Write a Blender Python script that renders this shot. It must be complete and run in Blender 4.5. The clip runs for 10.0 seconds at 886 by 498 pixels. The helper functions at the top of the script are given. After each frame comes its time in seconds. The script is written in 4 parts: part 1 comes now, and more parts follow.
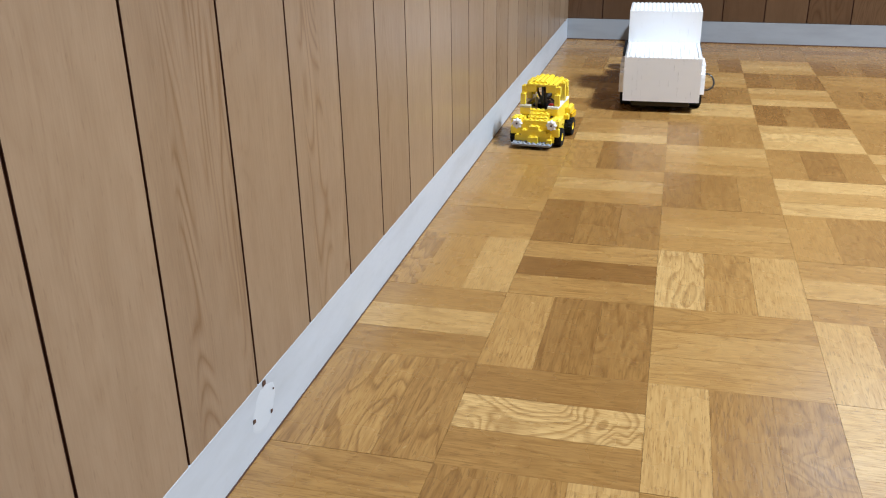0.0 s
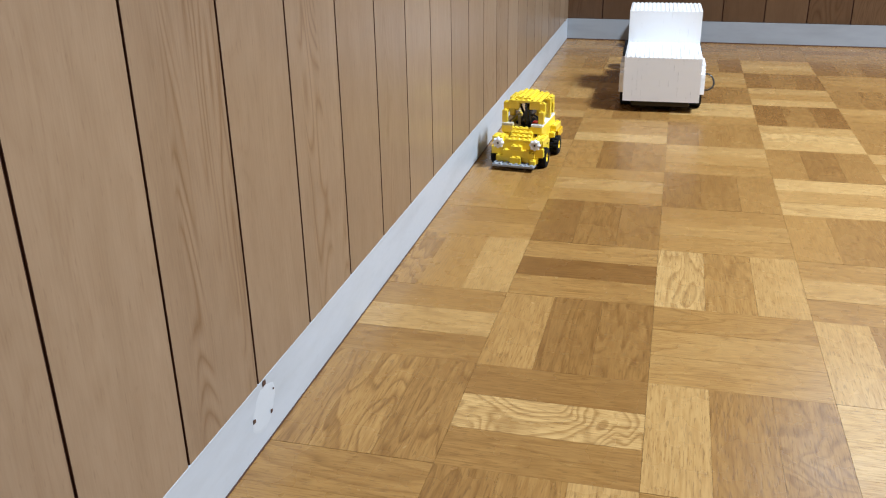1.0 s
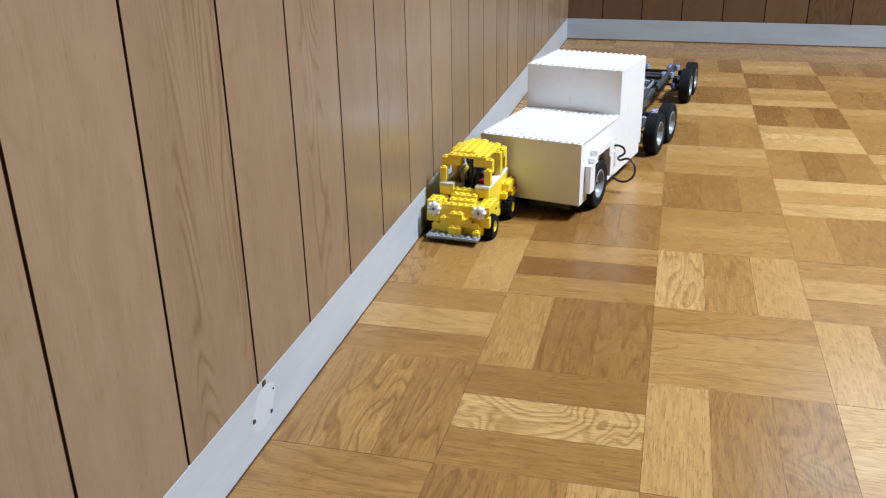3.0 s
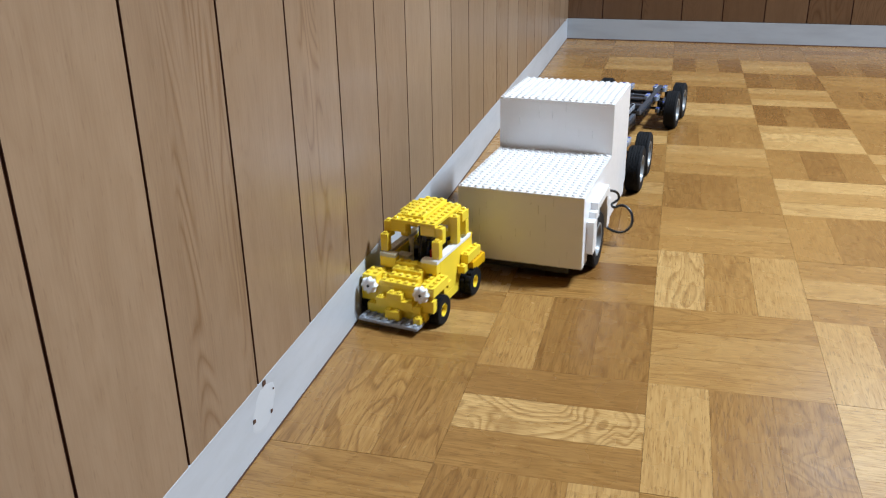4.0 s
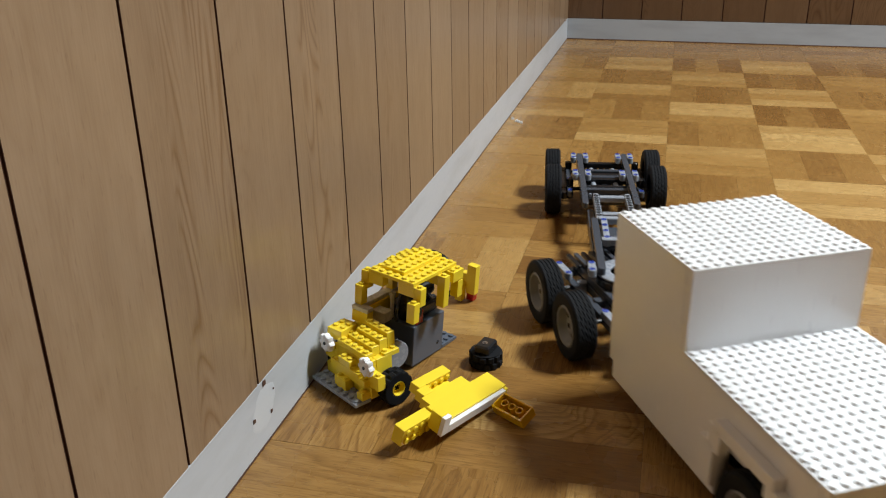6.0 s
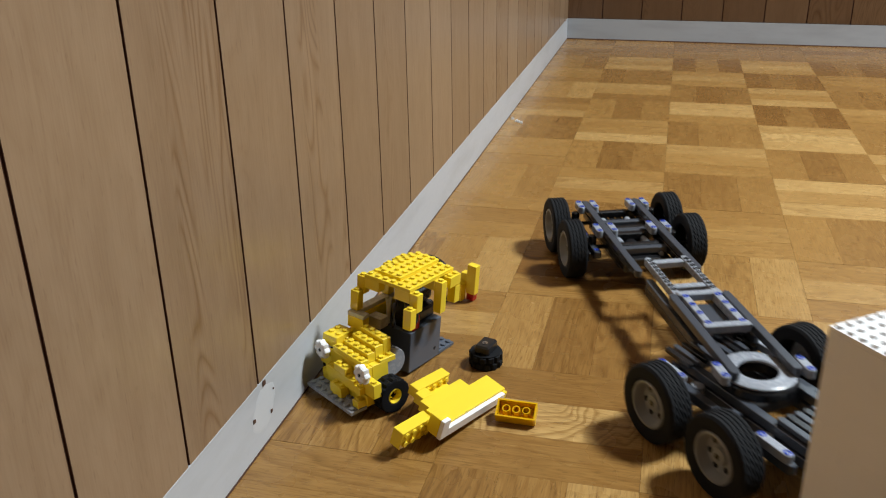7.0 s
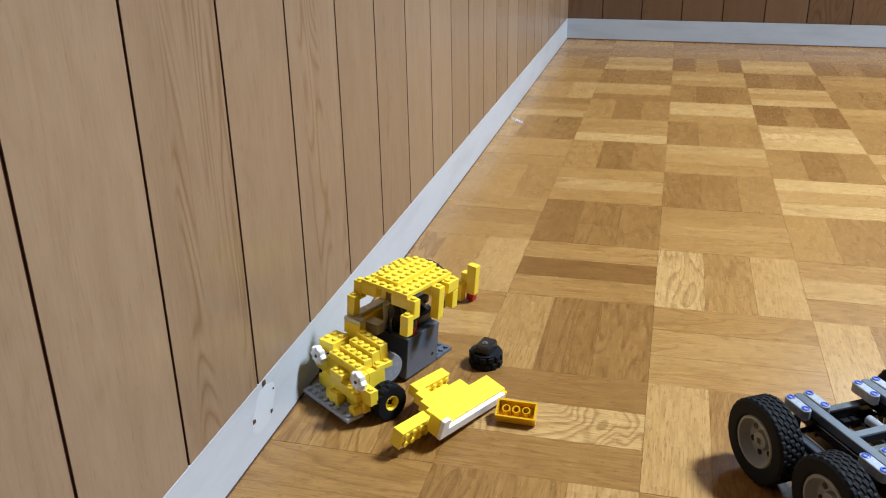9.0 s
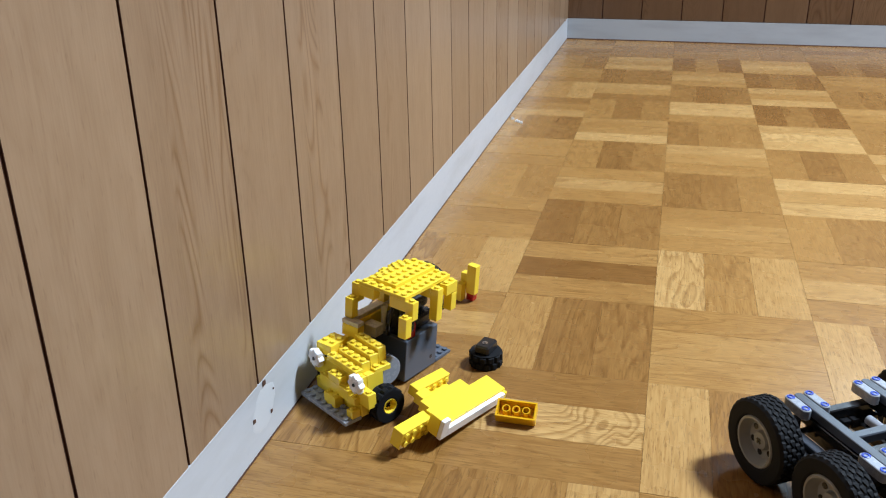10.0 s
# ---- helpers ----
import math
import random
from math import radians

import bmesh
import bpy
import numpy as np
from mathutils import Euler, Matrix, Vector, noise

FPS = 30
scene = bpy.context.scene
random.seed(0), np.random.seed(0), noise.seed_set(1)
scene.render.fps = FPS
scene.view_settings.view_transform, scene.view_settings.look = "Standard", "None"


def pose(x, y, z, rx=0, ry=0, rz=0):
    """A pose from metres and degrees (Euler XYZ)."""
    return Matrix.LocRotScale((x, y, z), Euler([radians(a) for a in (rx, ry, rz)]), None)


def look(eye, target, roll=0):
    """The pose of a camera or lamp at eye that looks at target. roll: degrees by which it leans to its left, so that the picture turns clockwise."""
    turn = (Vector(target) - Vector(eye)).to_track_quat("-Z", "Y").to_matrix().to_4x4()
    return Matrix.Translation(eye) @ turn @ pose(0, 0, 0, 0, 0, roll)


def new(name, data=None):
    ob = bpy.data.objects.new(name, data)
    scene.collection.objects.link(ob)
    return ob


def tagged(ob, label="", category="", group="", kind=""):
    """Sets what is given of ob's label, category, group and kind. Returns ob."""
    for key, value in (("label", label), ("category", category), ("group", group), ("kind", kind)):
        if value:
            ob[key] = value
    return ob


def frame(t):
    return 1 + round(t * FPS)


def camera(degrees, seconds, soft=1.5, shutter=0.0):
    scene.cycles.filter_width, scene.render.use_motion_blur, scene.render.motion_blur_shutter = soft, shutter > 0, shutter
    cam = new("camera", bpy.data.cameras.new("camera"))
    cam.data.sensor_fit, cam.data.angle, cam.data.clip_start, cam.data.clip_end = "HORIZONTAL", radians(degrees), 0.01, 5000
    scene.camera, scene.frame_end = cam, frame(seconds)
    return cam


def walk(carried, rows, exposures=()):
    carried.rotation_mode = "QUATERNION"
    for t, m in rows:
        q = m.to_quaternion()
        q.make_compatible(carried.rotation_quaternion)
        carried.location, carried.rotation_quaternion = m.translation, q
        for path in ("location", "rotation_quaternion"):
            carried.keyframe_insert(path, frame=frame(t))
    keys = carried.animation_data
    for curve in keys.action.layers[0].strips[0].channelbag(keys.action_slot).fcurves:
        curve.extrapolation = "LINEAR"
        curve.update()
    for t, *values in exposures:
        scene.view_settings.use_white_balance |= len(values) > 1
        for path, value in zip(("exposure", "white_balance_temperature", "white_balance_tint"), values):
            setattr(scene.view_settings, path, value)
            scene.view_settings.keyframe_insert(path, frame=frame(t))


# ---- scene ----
cam = camera(53.48, 10.0, soft=1.12, shutter=0.52)
EYE = pose(-0.00235, -0.97096, 0.39925, 67.253, 0.946, 14.372)
# the clip's camera darkens and warms its picture while the white lorry fills it
walk(cam, [(0.0, EYE), (10.0, EYE)], [(0.0, 0.0, 6500, 10), (2.5, -0.05, 6500, 10), (3.8, -0.12, 6500, 10), (4.5, -0.18, 6500, 10), (5.0, -0.22, 6550, 10), (5.5, -0.30, 7150, 10), (5.8, -0.40, 7600, 10),
                                          (6.8, -0.46, 7600, 10), (7.0, -0.40, 7500, 10), (7.25, -0.14, 6900, 10), (7.5, -0.05, 6600, 10), (8.0, -0.02, 6520, 10), (10.0, 0.0, 6500, 10)])

# ---- light: one round ceiling lamp, an added glint lamp, walls and ceiling give the rest ----
LAMP = (1.28, 0.27, 2.27)
world = bpy.data.worlds.new("world")
scene.world = world
world.use_nodes = True
world.node_tree.nodes["Background"].inputs["Color"].default_value = (0.75, 0.85, 1.0, 1)
world.node_tree.nodes["Background"].inputs["Strength"].default_value = 0.02
bulb = bpy.data.lights.new("ceiling_bulb", "AREA")
bulb.shape, bulb.size, bulb.energy, bulb.color = "DISK", 0.5, 172.0, (0.718, 0.857, 1.0)
bulb_ob = new("ceiling_bulb", bulb)
bulb_ob.matrix_world = look((LAMP[0], LAMP[1], LAMP[2] - 0.075), (LAMP[0], LAMP[1], 0))

# ---- materials ----


class Nodes:
    """A small node tree writer."""

    def __init__(self, name, color=(0.5, 0.5, 0.5), rough=0.5, metal=0.0):
        self.m = bpy.data.materials.new(name)
        self.m.use_nodes = True
        self.t = self.m.node_tree
        self.b = self.t.nodes["Principled BSDF"]
        self.b.inputs["Base Color"].default_value = (*color, 1)
        self.b.inputs["Roughness"].default_value = rough
        self.b.inputs["Metallic"].default_value = metal

    def node(self, kind, **sets):
        n = self.t.nodes.new(kind)
        for k, v in sets.items():
            if k == "op":
                n.operation = v
            elif k == "blend":
                n.data_type, n.blend_type = "RGBA", v
        return n

    def put(self, sock, v):
        if isinstance(v, bpy.types.NodeSocket):
            self.t.links.new(v, sock)
        elif isinstance(v, tuple) and len(v) == 3 and sock.type == "RGBA":
            sock.default_value = (*v, 1)
        else:
            sock.default_value = v

    def math(self, op, a, b=0.0, c=None):
        n = self.node("ShaderNodeMath", op=op)
        self.put(n.inputs[0], a)
        self.put(n.inputs[1], b)
        if c is not None:
            self.put(n.inputs[2], c)
        return n.outputs[0]

    def mix(self, f, a, b, blend="MIX"):
        n = self.node("ShaderNodeMix", blend=blend)
        self.put(n.inputs[0], f)
        self.put(n.inputs[6], a)
        self.put(n.inputs[7], b)
        return n.outputs[2]

    def coords(self, scale=(1, 1, 1), shift=None):
        c = self.node("ShaderNodeTexCoord").outputs["Object"]
        n = self.node("ShaderNodeVectorMath", op="MULTIPLY")
        self.put(n.inputs[0], c)
        n.inputs[1].default_value = scale
        if shift is None:
            return n.outputs[0]
        a = self.node("ShaderNodeVectorMath", op="ADD")
        self.put(a.inputs[0], n.outputs[0])
        self.put(a.inputs[1], shift)
        return a.outputs[0]

    def random_shift(self):
        r = self.node("ShaderNodeObjectInfo").outputs["Random"]
        x = self.math("MULTIPLY", r, 37.0)
        y = self.math("MULTIPLY", r, 91.0)
        n = self.node("ShaderNodeCombineXYZ")
        for i, v in enumerate((x, y, x)):
            self.put(n.inputs[i], v)
        return r, n.outputs[0]

    def noise(self, vec, scale=1.0, detail=3.0, rough=0.55, distort=0.0):
        n = self.node("ShaderNodeTexNoise")
        self.put(n.inputs["Vector"], vec)
        n.inputs["Scale"].default_value = scale
        n.inputs["Detail"].default_value = detail
        n.inputs["Roughness"].default_value = rough
        n.inputs["Distortion"].default_value = distort
        return n.outputs["Fac"]

    def ramp(self, f, stops):
        n = self.node("ShaderNodeValToRGB")
        e = n.color_ramp.elements
        while len(e) < len(stops):
            e.new(0.5)
        for el, (pos, col) in zip(e, stops):
            el.position = pos
            el.color = (*col, 1) if isinstance(col, tuple) else (col, col, col, 1)
        self.put(n.inputs[0], f)
        return n.outputs[0]

    def bump(self, h, strength=0.2, dist=0.001):
        n = self.node("ShaderNodeBump")
        n.inputs["Strength"].default_value = strength
        n.inputs["Distance"].default_value = dist
        self.put(n.inputs["Height"], h)
        self.put(self.b.inputs["Normal"], n.outputs[0])

    def color(self, v):
        self.put(self.b.inputs["Base Color"], v)

    def rough(self, v):
        self.put(self.b.inputs["Roughness"], v)


def oak_parquet():
    """Varnished oak strips: grain along local y; the tone of a strip is its object colour."""
    w = Nodes("oak_parquet", rough=0.3)
    info = w.node("ShaderNodeObjectInfo")
    tone_split = w.node("ShaderNodeSeparateColor")
    w.put(tone_split.inputs[0], info.outputs["Color"])
    rnd, shift = w.random_shift()
    tone = tone_split.outputs[0]
    drift = w.noise(w.coords((9, 5, 9), shift), 1.0, 2.0)
    tone = w.math("ADD", tone, w.math("MULTIPLY", w.math("SUBTRACT", drift, 0.5), 0.16))
    base = w.ramp(tone, [(0.12, (0.19, 0.083, 0.020)), (0.5, (0.378, 0.203, 0.062)), (0.85, (0.61, 0.395, 0.162))])
    # ring figure: contour lines of a slow field stretched along the strip
    field = w.noise(w.coords((26, 4.0, 26), shift), 1.0, 1.8, 0.5, 0.45)
    rings = w.math("FRACT", w.math("MULTIPLY", field, 11.0))
    rings = w.ramp(rings, [(0.0, 0.0), (0.55, 0.25), (0.86, 1.0), (1.0, 0.0)])
    # bold strips carry wavy zebra bands across the grain
    bold = tone_split.outputs[1]
    wild = w.noise(w.coords((9, 13, 12), shift), 1.0, 2.0, 0.5, 0.5)
    bands = w.ramp(w.math("FRACT", w.math("MULTIPLY", wild, 15.0)), [(0.0, 0.0), (0.40, 0.12), (0.74, 0.8), (0.88, 0.55), (1.0, 0.0)])
    breakup = w.noise(w.coords((420, 55, 420), shift), 1.0, 2.0)
    bands = w.math("MULTIPLY", bands, w.ramp(breakup, [(0.32, 0.60), (0.60, 1.0)]))
    is_bold = w.ramp(bold, [(0.70, 0.0), (0.74, 1.0)])
    pattern = w.mix(is_bold, rings, bands)
    figure = w.math("MULTIPLY", pattern, w.math("MULTIPLY_ADD", bold, 0.84, 0.04))
    c = w.mix(figure, base, w.mix(1.0, base, (0.42, 0.31, 0.19), "MULTIPLY"))
    # long fibres and short dark pores
    fibre = w.noise(w.coords((560, 36, 560), shift), 1.0, 3.0)
    c = w.mix(w.math("MULTIPLY", w.ramp(fibre, [(0.40, 0.0), (0.64, 1.0)]), 0.52), c, w.mix(1.0, c, (0.62, 0.50, 0.36), "MULTIPLY"))
    pores = w.noise(w.coords((820, 85, 820), shift), 1.0, 2.0)
    pm = w.ramp(pores, [(0.575, 0.0), (0.66, 1.0)])
    c = w.mix(w.math("MULTIPLY", pm, 0.46), c, (0.11, 0.048, 0.014))
    w.color(c)
    smear = w.noise(w.coords((22, 22, 22), shift), 1.0, 3.0)
    w.rough(w.math("MULTIPLY_ADD", smear, 0.16, 0.19))
    w.bump(w.math("MULTIPLY_ADD", pm, -0.6, fibre), 0.12, 0.0004)
    w.b.inputs["Specular IOR Level"].default_value = 0.5
    return w.m


def panel_board(name, low, mid, high):
    """Printed wood-grain plywood boards, grain upright."""
    w = Nodes(name, rough=0.42)
    rnd, shift = w.random_shift()
    field = w.noise(w.coords((15, 15, 2.6), shift), 1.0, 2.0, 0.5, 0.6)
    rings = w.math("PINGPONG", w.math("MULTIPLY", field, 26.0), 0.5)
    rings = w.math("POWER", w.math("MULTIPLY", rings, 2.0), 2.2)
    tone = w.math("ADD", w.math("MULTIPLY_ADD", rnd, 0.34, 0.33), w.math("MULTIPLY", w.math("SUBTRACT", w.noise(w.coords((26, 26, 1.2), shift)), 0.5), 0.5))
    base = w.ramp(tone, [(0.1, low), (0.5, mid), (0.9, high)])
    mask = w.ramp(w.noise(w.coords((19, 19, 0.9), shift), 1.0, 1.0), [(0.50, 0.0), (0.58, 1.0)])
    flame = w.ramp(w.math("FRACT", w.math("MULTIPLY", rnd, 7.3)), [(0.40, 0.25), (0.50, 1.0)])
    c = w.mix(w.math("MULTIPLY", w.math("MULTIPLY", rings, w.math("MULTIPLY", mask, flame)), 0.74), base, w.mix(1.0, base, (0.60, 0.48, 0.36), "MULTIPLY"))
    fibre = w.noise(w.coords((640, 640, 30), shift), 1.0, 3.0)
    fm = w.ramp(fibre, [(0.40, 0.0), (0.72, 1.0)])
    c = w.mix(w.math("MULTIPLY", fm, 0.26), c, w.mix(1.0, c, (0.66, 0.56, 0.46), "MULTIPLY"))
    mottle = w.noise(w.coords((70, 70, 22), shift), 1.0, 3.0, 0.6)
    c = w.mix(w.math("MULTIPLY", w.ramp(mottle, [(0.38, 0.0), (0.66, 1.0)]), 0.30), c, w.mix(1.0, c, (0.74, 0.68, 0.62), "MULTIPLY"))
    specks = w.ramp(w.noise(w.coords((340, 340, 70), shift), 1.0, 2.0), [(0.62, 0.0), (0.72, 1.0)])
    c = w.mix(w.math("MULTIPLY", specks, 0.20), c, (0.13, 0.065, 0.03))
    w.color(c)
    w.rough(w.math("MULTIPLY_ADD", fibre, 0.14, 0.25))
    w.bump(fibre, 0.10, 0.0004)
    return w.m


def plastic(name, color, rough=0.22, wear=0.08):
    w = Nodes(name, color, rough)
    rnd, shift = w.random_shift()
    n = w.noise(w.coords((60, 60, 60), shift), 1.0, 3.0)
    dark = tuple(v * 0.80 for v in color)
    f = w.math("MULTIPLY", w.math("ADD", n, w.math("MULTIPLY", rnd, 0.8)), wear * 2)
    w.color(w.mix(f, color, dark))
    w.rough(w.math("MULTIPLY_ADD", w.noise(w.coords((240, 240, 240), shift), 1.0, 4.0), 0.16, rough - 0.06))
    w.bump(w.noise(w.coords((90, 90, 90), shift), 1.0, 1.0), 0.05, 0.0005)
    return w.m


def rubber():
    w = Nodes("black_rubber", (0.016, 0.017, 0.020), 0.55)
    n = w.noise(w.coords((400, 400, 400)), 1.0, 4.0)
    w.color(w.mix(n, (0.004, 0.0045, 0.006), (0.012, 0.013, 0.016)))
    w.rough(w.math("MULTIPLY_ADD", n, 0.25, 0.58))
    w.b.inputs["Specular IOR Level"].default_value = 0.18
    w.bump(n, 0.15, 0.0003)
    return w.m


def painted(name, color, dirt):
    w = Nodes(name, color, 0.4)
    n = w.noise(w.coords((6, 6, 30)), 1.0, 4.0)
    f = w.noise(w.coords((90, 90, 260)), 1.0, 3.0)
    c = w.mix(w.ramp(n, [(0.45, 0.0), (0.8, 1.0)]), color, dirt)
    c = w.mix(w.math("MULTIPLY", w.ramp(f, [(0.62, 0.0), (0.75, 1.0)]), 0.25), c, dirt)
    w.color(c)
    w.rough(w.math("MULTIPLY_ADD", f, 0.25, 0.28))
    w.bump(f, 0.12, 0.0005)
    return w.m


OAK = oak_parquet()
BOARD = panel_board("panel_board", (0.248, 0.157, 0.094), (0.320, 0.213, 0.133), (0.382, 0.263, 0.170))
BROWN_BOARD = panel_board("brown_board", (0.082, 0.040, 0.020), (0.110, 0.058, 0.030), (0.140, 0.078, 0.042))
GROOVE = Nodes("groove_brown", (0.085, 0.036, 0.022), 0.7).m
BASE = painted("baseboard_paint", (0.52, 0.545, 0.585), (0.43, 0.45, 0.475))
# the baseboard paint again, with the back wall's shade put into the colour
SHADED_BASE = painted("shaded_baseboard_paint", (0.32, 0.335, 0.36), (0.26, 0.27, 0.285))
PUTTY = painted("white_putty", (0.57, 0.595, 0.63), (0.52, 0.54, 0.57))
PLASTER = painted("ceiling_plaster", (0.28, 0.25, 0.21), (0.24, 0.21, 0.18))
JOINT = Nodes("floor_joint", (0.085, 0.040, 0.014), 0.6).m
YELLOW = plastic("yellow_plastic", (0.95, 0.70, 0.055), 0.20)
# the jeep's yellow with the loose brick's shade mixed into the colour
SHADED_YELLOW = plastic("shaded_yellow_plastic", (0.82, 0.46, 0.012), 0.20)
WHITE = plastic("white_plastic", (0.87, 0.87, 0.885), 0.22, 0.03)
CREAM = plastic("aged_white_plastic", (0.62, 0.58, 0.48), 0.25, 0.1)
DARK_GREY = plastic("dark_grey_plastic", (0.060, 0.068, 0.085), 0.22)
SLATE = plastic("slate_plastic", (0.095, 0.115, 0.15), 0.18)
LIGHT_GREY = plastic("light_grey_plastic", (0.31, 0.335, 0.385), 0.25)
BLACK = plastic("black_plastic", (0.014, 0.014, 0.016), 0.22)
BLUE = plastic("blue_plastic", (0.02, 0.06, 0.42), 0.25)
RED = plastic("red_plastic", (0.45, 0.01, 0.01), 0.25)
RUBBER = rubber()
RIM = plastic("rim_grey_plastic", (0.25, 0.26, 0.27), 0.3)
CHROME = Nodes("steel_pin", (0.6, 0.6, 0.6), 0.25, 1.0).m
CLEAR = Nodes("clear_plastic", (0.95, 0.96, 0.97), 0.05)
CLEAR.b.inputs["Transmission Weight"].default_value = 0.35
CLEAR = CLEAR.m
GLOW = Nodes("lamp_diffuser", (0.9, 0.9, 0.9), 0.5)
GLOW.b.inputs["Emission Color"].default_value = (0.95, 0.98, 1.0, 1)
GLOW.b.inputs["Emission Strength"].default_value = 6.0
GLOW = GLOW.m

# ---- mesh helpers; lengths in millimetres ----
MM = 0.001


def box(bm, x0, x1, y0, y1, z0, z1, bevel=0.0):
    v = [bm.verts.new((x * MM, y * MM, z * MM)) for x in (x0, x1) for y in (y0, y1) for z in (z0, z1)]
    faces = [bm.faces.new([v[i] for i in q]) for q in ((0, 1, 3, 2), (4, 6, 7, 5), (0, 4, 5, 1), (2, 3, 7, 6), (0, 2, 6, 4), (1, 5, 7, 3))]
    if bevel:
        edges = list({e for f in faces for e in f.edges})
        bmesh.ops.bevel(bm, geom=edges, offset=bevel * MM, segments=1, profile=0.5, affect="EDGES")


def turn(bm, profile, seg=16, axis="z", at=(0, 0, 0), shape=None, phase=0.0, sway=None):
    """A body of revolution from (radius, along) pairs; closed at the ends where radius is 0."""
    rings = []
    for i, (r, a) in enumerate(profile):
        ring = []
        for k in range(1 if r == 0 else seg):
            an = 2 * math.pi * k / seg + phase
            rr = r if shape is None else r + shape(i, k)
            u, w = rr * math.cos(an), rr * math.sin(an)
            al = a if sway is None else a + sway(i, k)
            p = {"z": (u, w, al), "x": (al, u, w), "y": (w, al, u)}[axis]
            ring.append(bm.verts.new([(p[j] + at[j]) * MM for j in range(3)]))
        rings.append(ring)
    for a, b in zip(rings, rings[1:]):
        for k in range(seg):
            q = [a[k % len(a)], a[(k + 1) % len(a)], b[(k + 1) % len(b)], b[k % len(b)]]
            q = list(dict.fromkeys(q))
            if len(q) > 2:
                bm.faces.new(q)
    return rings


def rod(bm, r, a0, a1, axis="z", at=(0, 0, 0), seg=12, lip=0.3):
    lip = min(lip, r * 0.4, (a1 - a0) * 0.4)
    turn(bm, [(0, a0), (r - lip, a0), (r, a0 + lip), (r, a1 - lip), (r - lip, a1), (0, a1)], seg, axis, at)


def studs(bm, x0, y0, nx, ny, z, seg=10):
    for i in range(nx):
        for j in range(ny):
            turn(bm, [(2.4, 0), (2.4, 1.45), (2.15, 1.7), (0, 1.7)], seg, "z", (x0 + 4 + 8 * i, y0 + 4 + 8 * j, z))


def mesh_of(bm, name, material):
    bmesh.ops.recalc_face_normals(bm, faces=bm.faces)
    me = bpy.data.meshes.new(name)
    bm.to_mesh(me)
    bm.free()
    me.materials.append(material)
    return me


def smooth(me, angle=40):
    me.polygons.foreach_set("use_smooth", [True] * len(me.polygons))
    me.set_sharp_from_angle(angle=radians(angle))
    return me


def part(name, bm, material, parent=None, label="", at=None, soft=False):
    me = mesh_of(bm, name, material)
    if soft:
        smooth(me)
    ob = new(name, me)
    if parent:
        ob.parent = parent
    if at:
        ob.location = [v * MM for v in at]
    return tagged(ob, label)


BRICKS = {}


def brick(name, x, y, z, nx, ny, plates, material, parent, top=True, label=""):
    """One moulded brick, nx by ny pegs and so many plates high, its low corner at x, y, z."""
    key = (nx, ny, plates, material.name, top)
    if key not in BRICKS:
        bm = bmesh.new()
        h = plates * 3.2
        box(bm, 0.08, nx * 8 - 0.08, 0.08, ny * 8 - 0.08, 0.04, h, 0.28)
        if top:
            studs(bm, 0, 0, int(nx), int(ny), h)
        BRICKS[key] = smooth(mesh_of(bm, "brick", material), 30)
    ob = new(name, BRICKS[key])
    ob.parent = parent
    ob.location = (x * MM, y * MM, z * MM)
    return tagged(ob, label)


def beam(name, x, y0, y1, z0, z1, material, parent, width=7.4, holes=False, pins=None, label=""):
    """A round-ended stud-less beam lying along y."""
    bm = bmesh.new()
    r = width / 2
    n = 8
    lo, hi = [], []
    for c, a0 in ((y0 + r, math.pi), (y1 - r, 0.0)):
        for k in range(n + 1):
            an = a0 + math.pi * k / n
            lo.append(bm.verts.new(((x + r * math.cos(an)) * MM, (c + r * math.sin(an)) * MM, z0 * MM)))
            hi.append(bm.verts.new(((x + r * math.cos(an)) * MM, (c + r * math.sin(an)) * MM, z1 * MM)))
    m = len(lo)
    bm.faces.new(lo[::-1])
    bm.faces.new(hi)
    for k in range(m):
        bm.faces.new((lo[k], lo[(k + 1) % m], hi[(k + 1) % m], hi[k]))
    edges = [e for e in bm.edges if abs(e.verts[0].co.z - e.verts[1].co.z) < 1e-6]
    bmesh.ops.bevel(bm, geom=edges, offset=0.5 * MM, segments=1, profile=0.5, affect="EDGES")
    ob = part(name, bm, material, parent, label)
    if pins:
        for yy in pins:
            b2 = bmesh.new()
            turn(b2, [(2.9, 0), (2.9, 0.5), (2.3, 0.7), (1.6, 0.7), (1.5, 0.1), (0, 0.1)], 12, "z", (x, yy, z1 - 0.1))
            part("pin_hole" if holes else "pin", b2, BLACK if holes else BLUE, ob, "" if holes else "blue connector pin")
    return ob


def bm_box(*lim):
    bm = bmesh.new()
    box(bm, *lim)
    return bm


# ---- the setting ----
PITCH, SQ = 0.1017, 0.150
WALL_X, FACE_X, ROOM_R, ROOM_B, BACK_Y, ROOM_H = -0.2830, -0.282, 3.6, -3.7, 1.441, 2.35


WIN = (700, 1207, 1000, 1700)  # opening of the added window, in the back wall's own millimetres


def structure(name, bm, material, label, category):
    return tagged(part(name, bm, material), label, category, "", "structure")


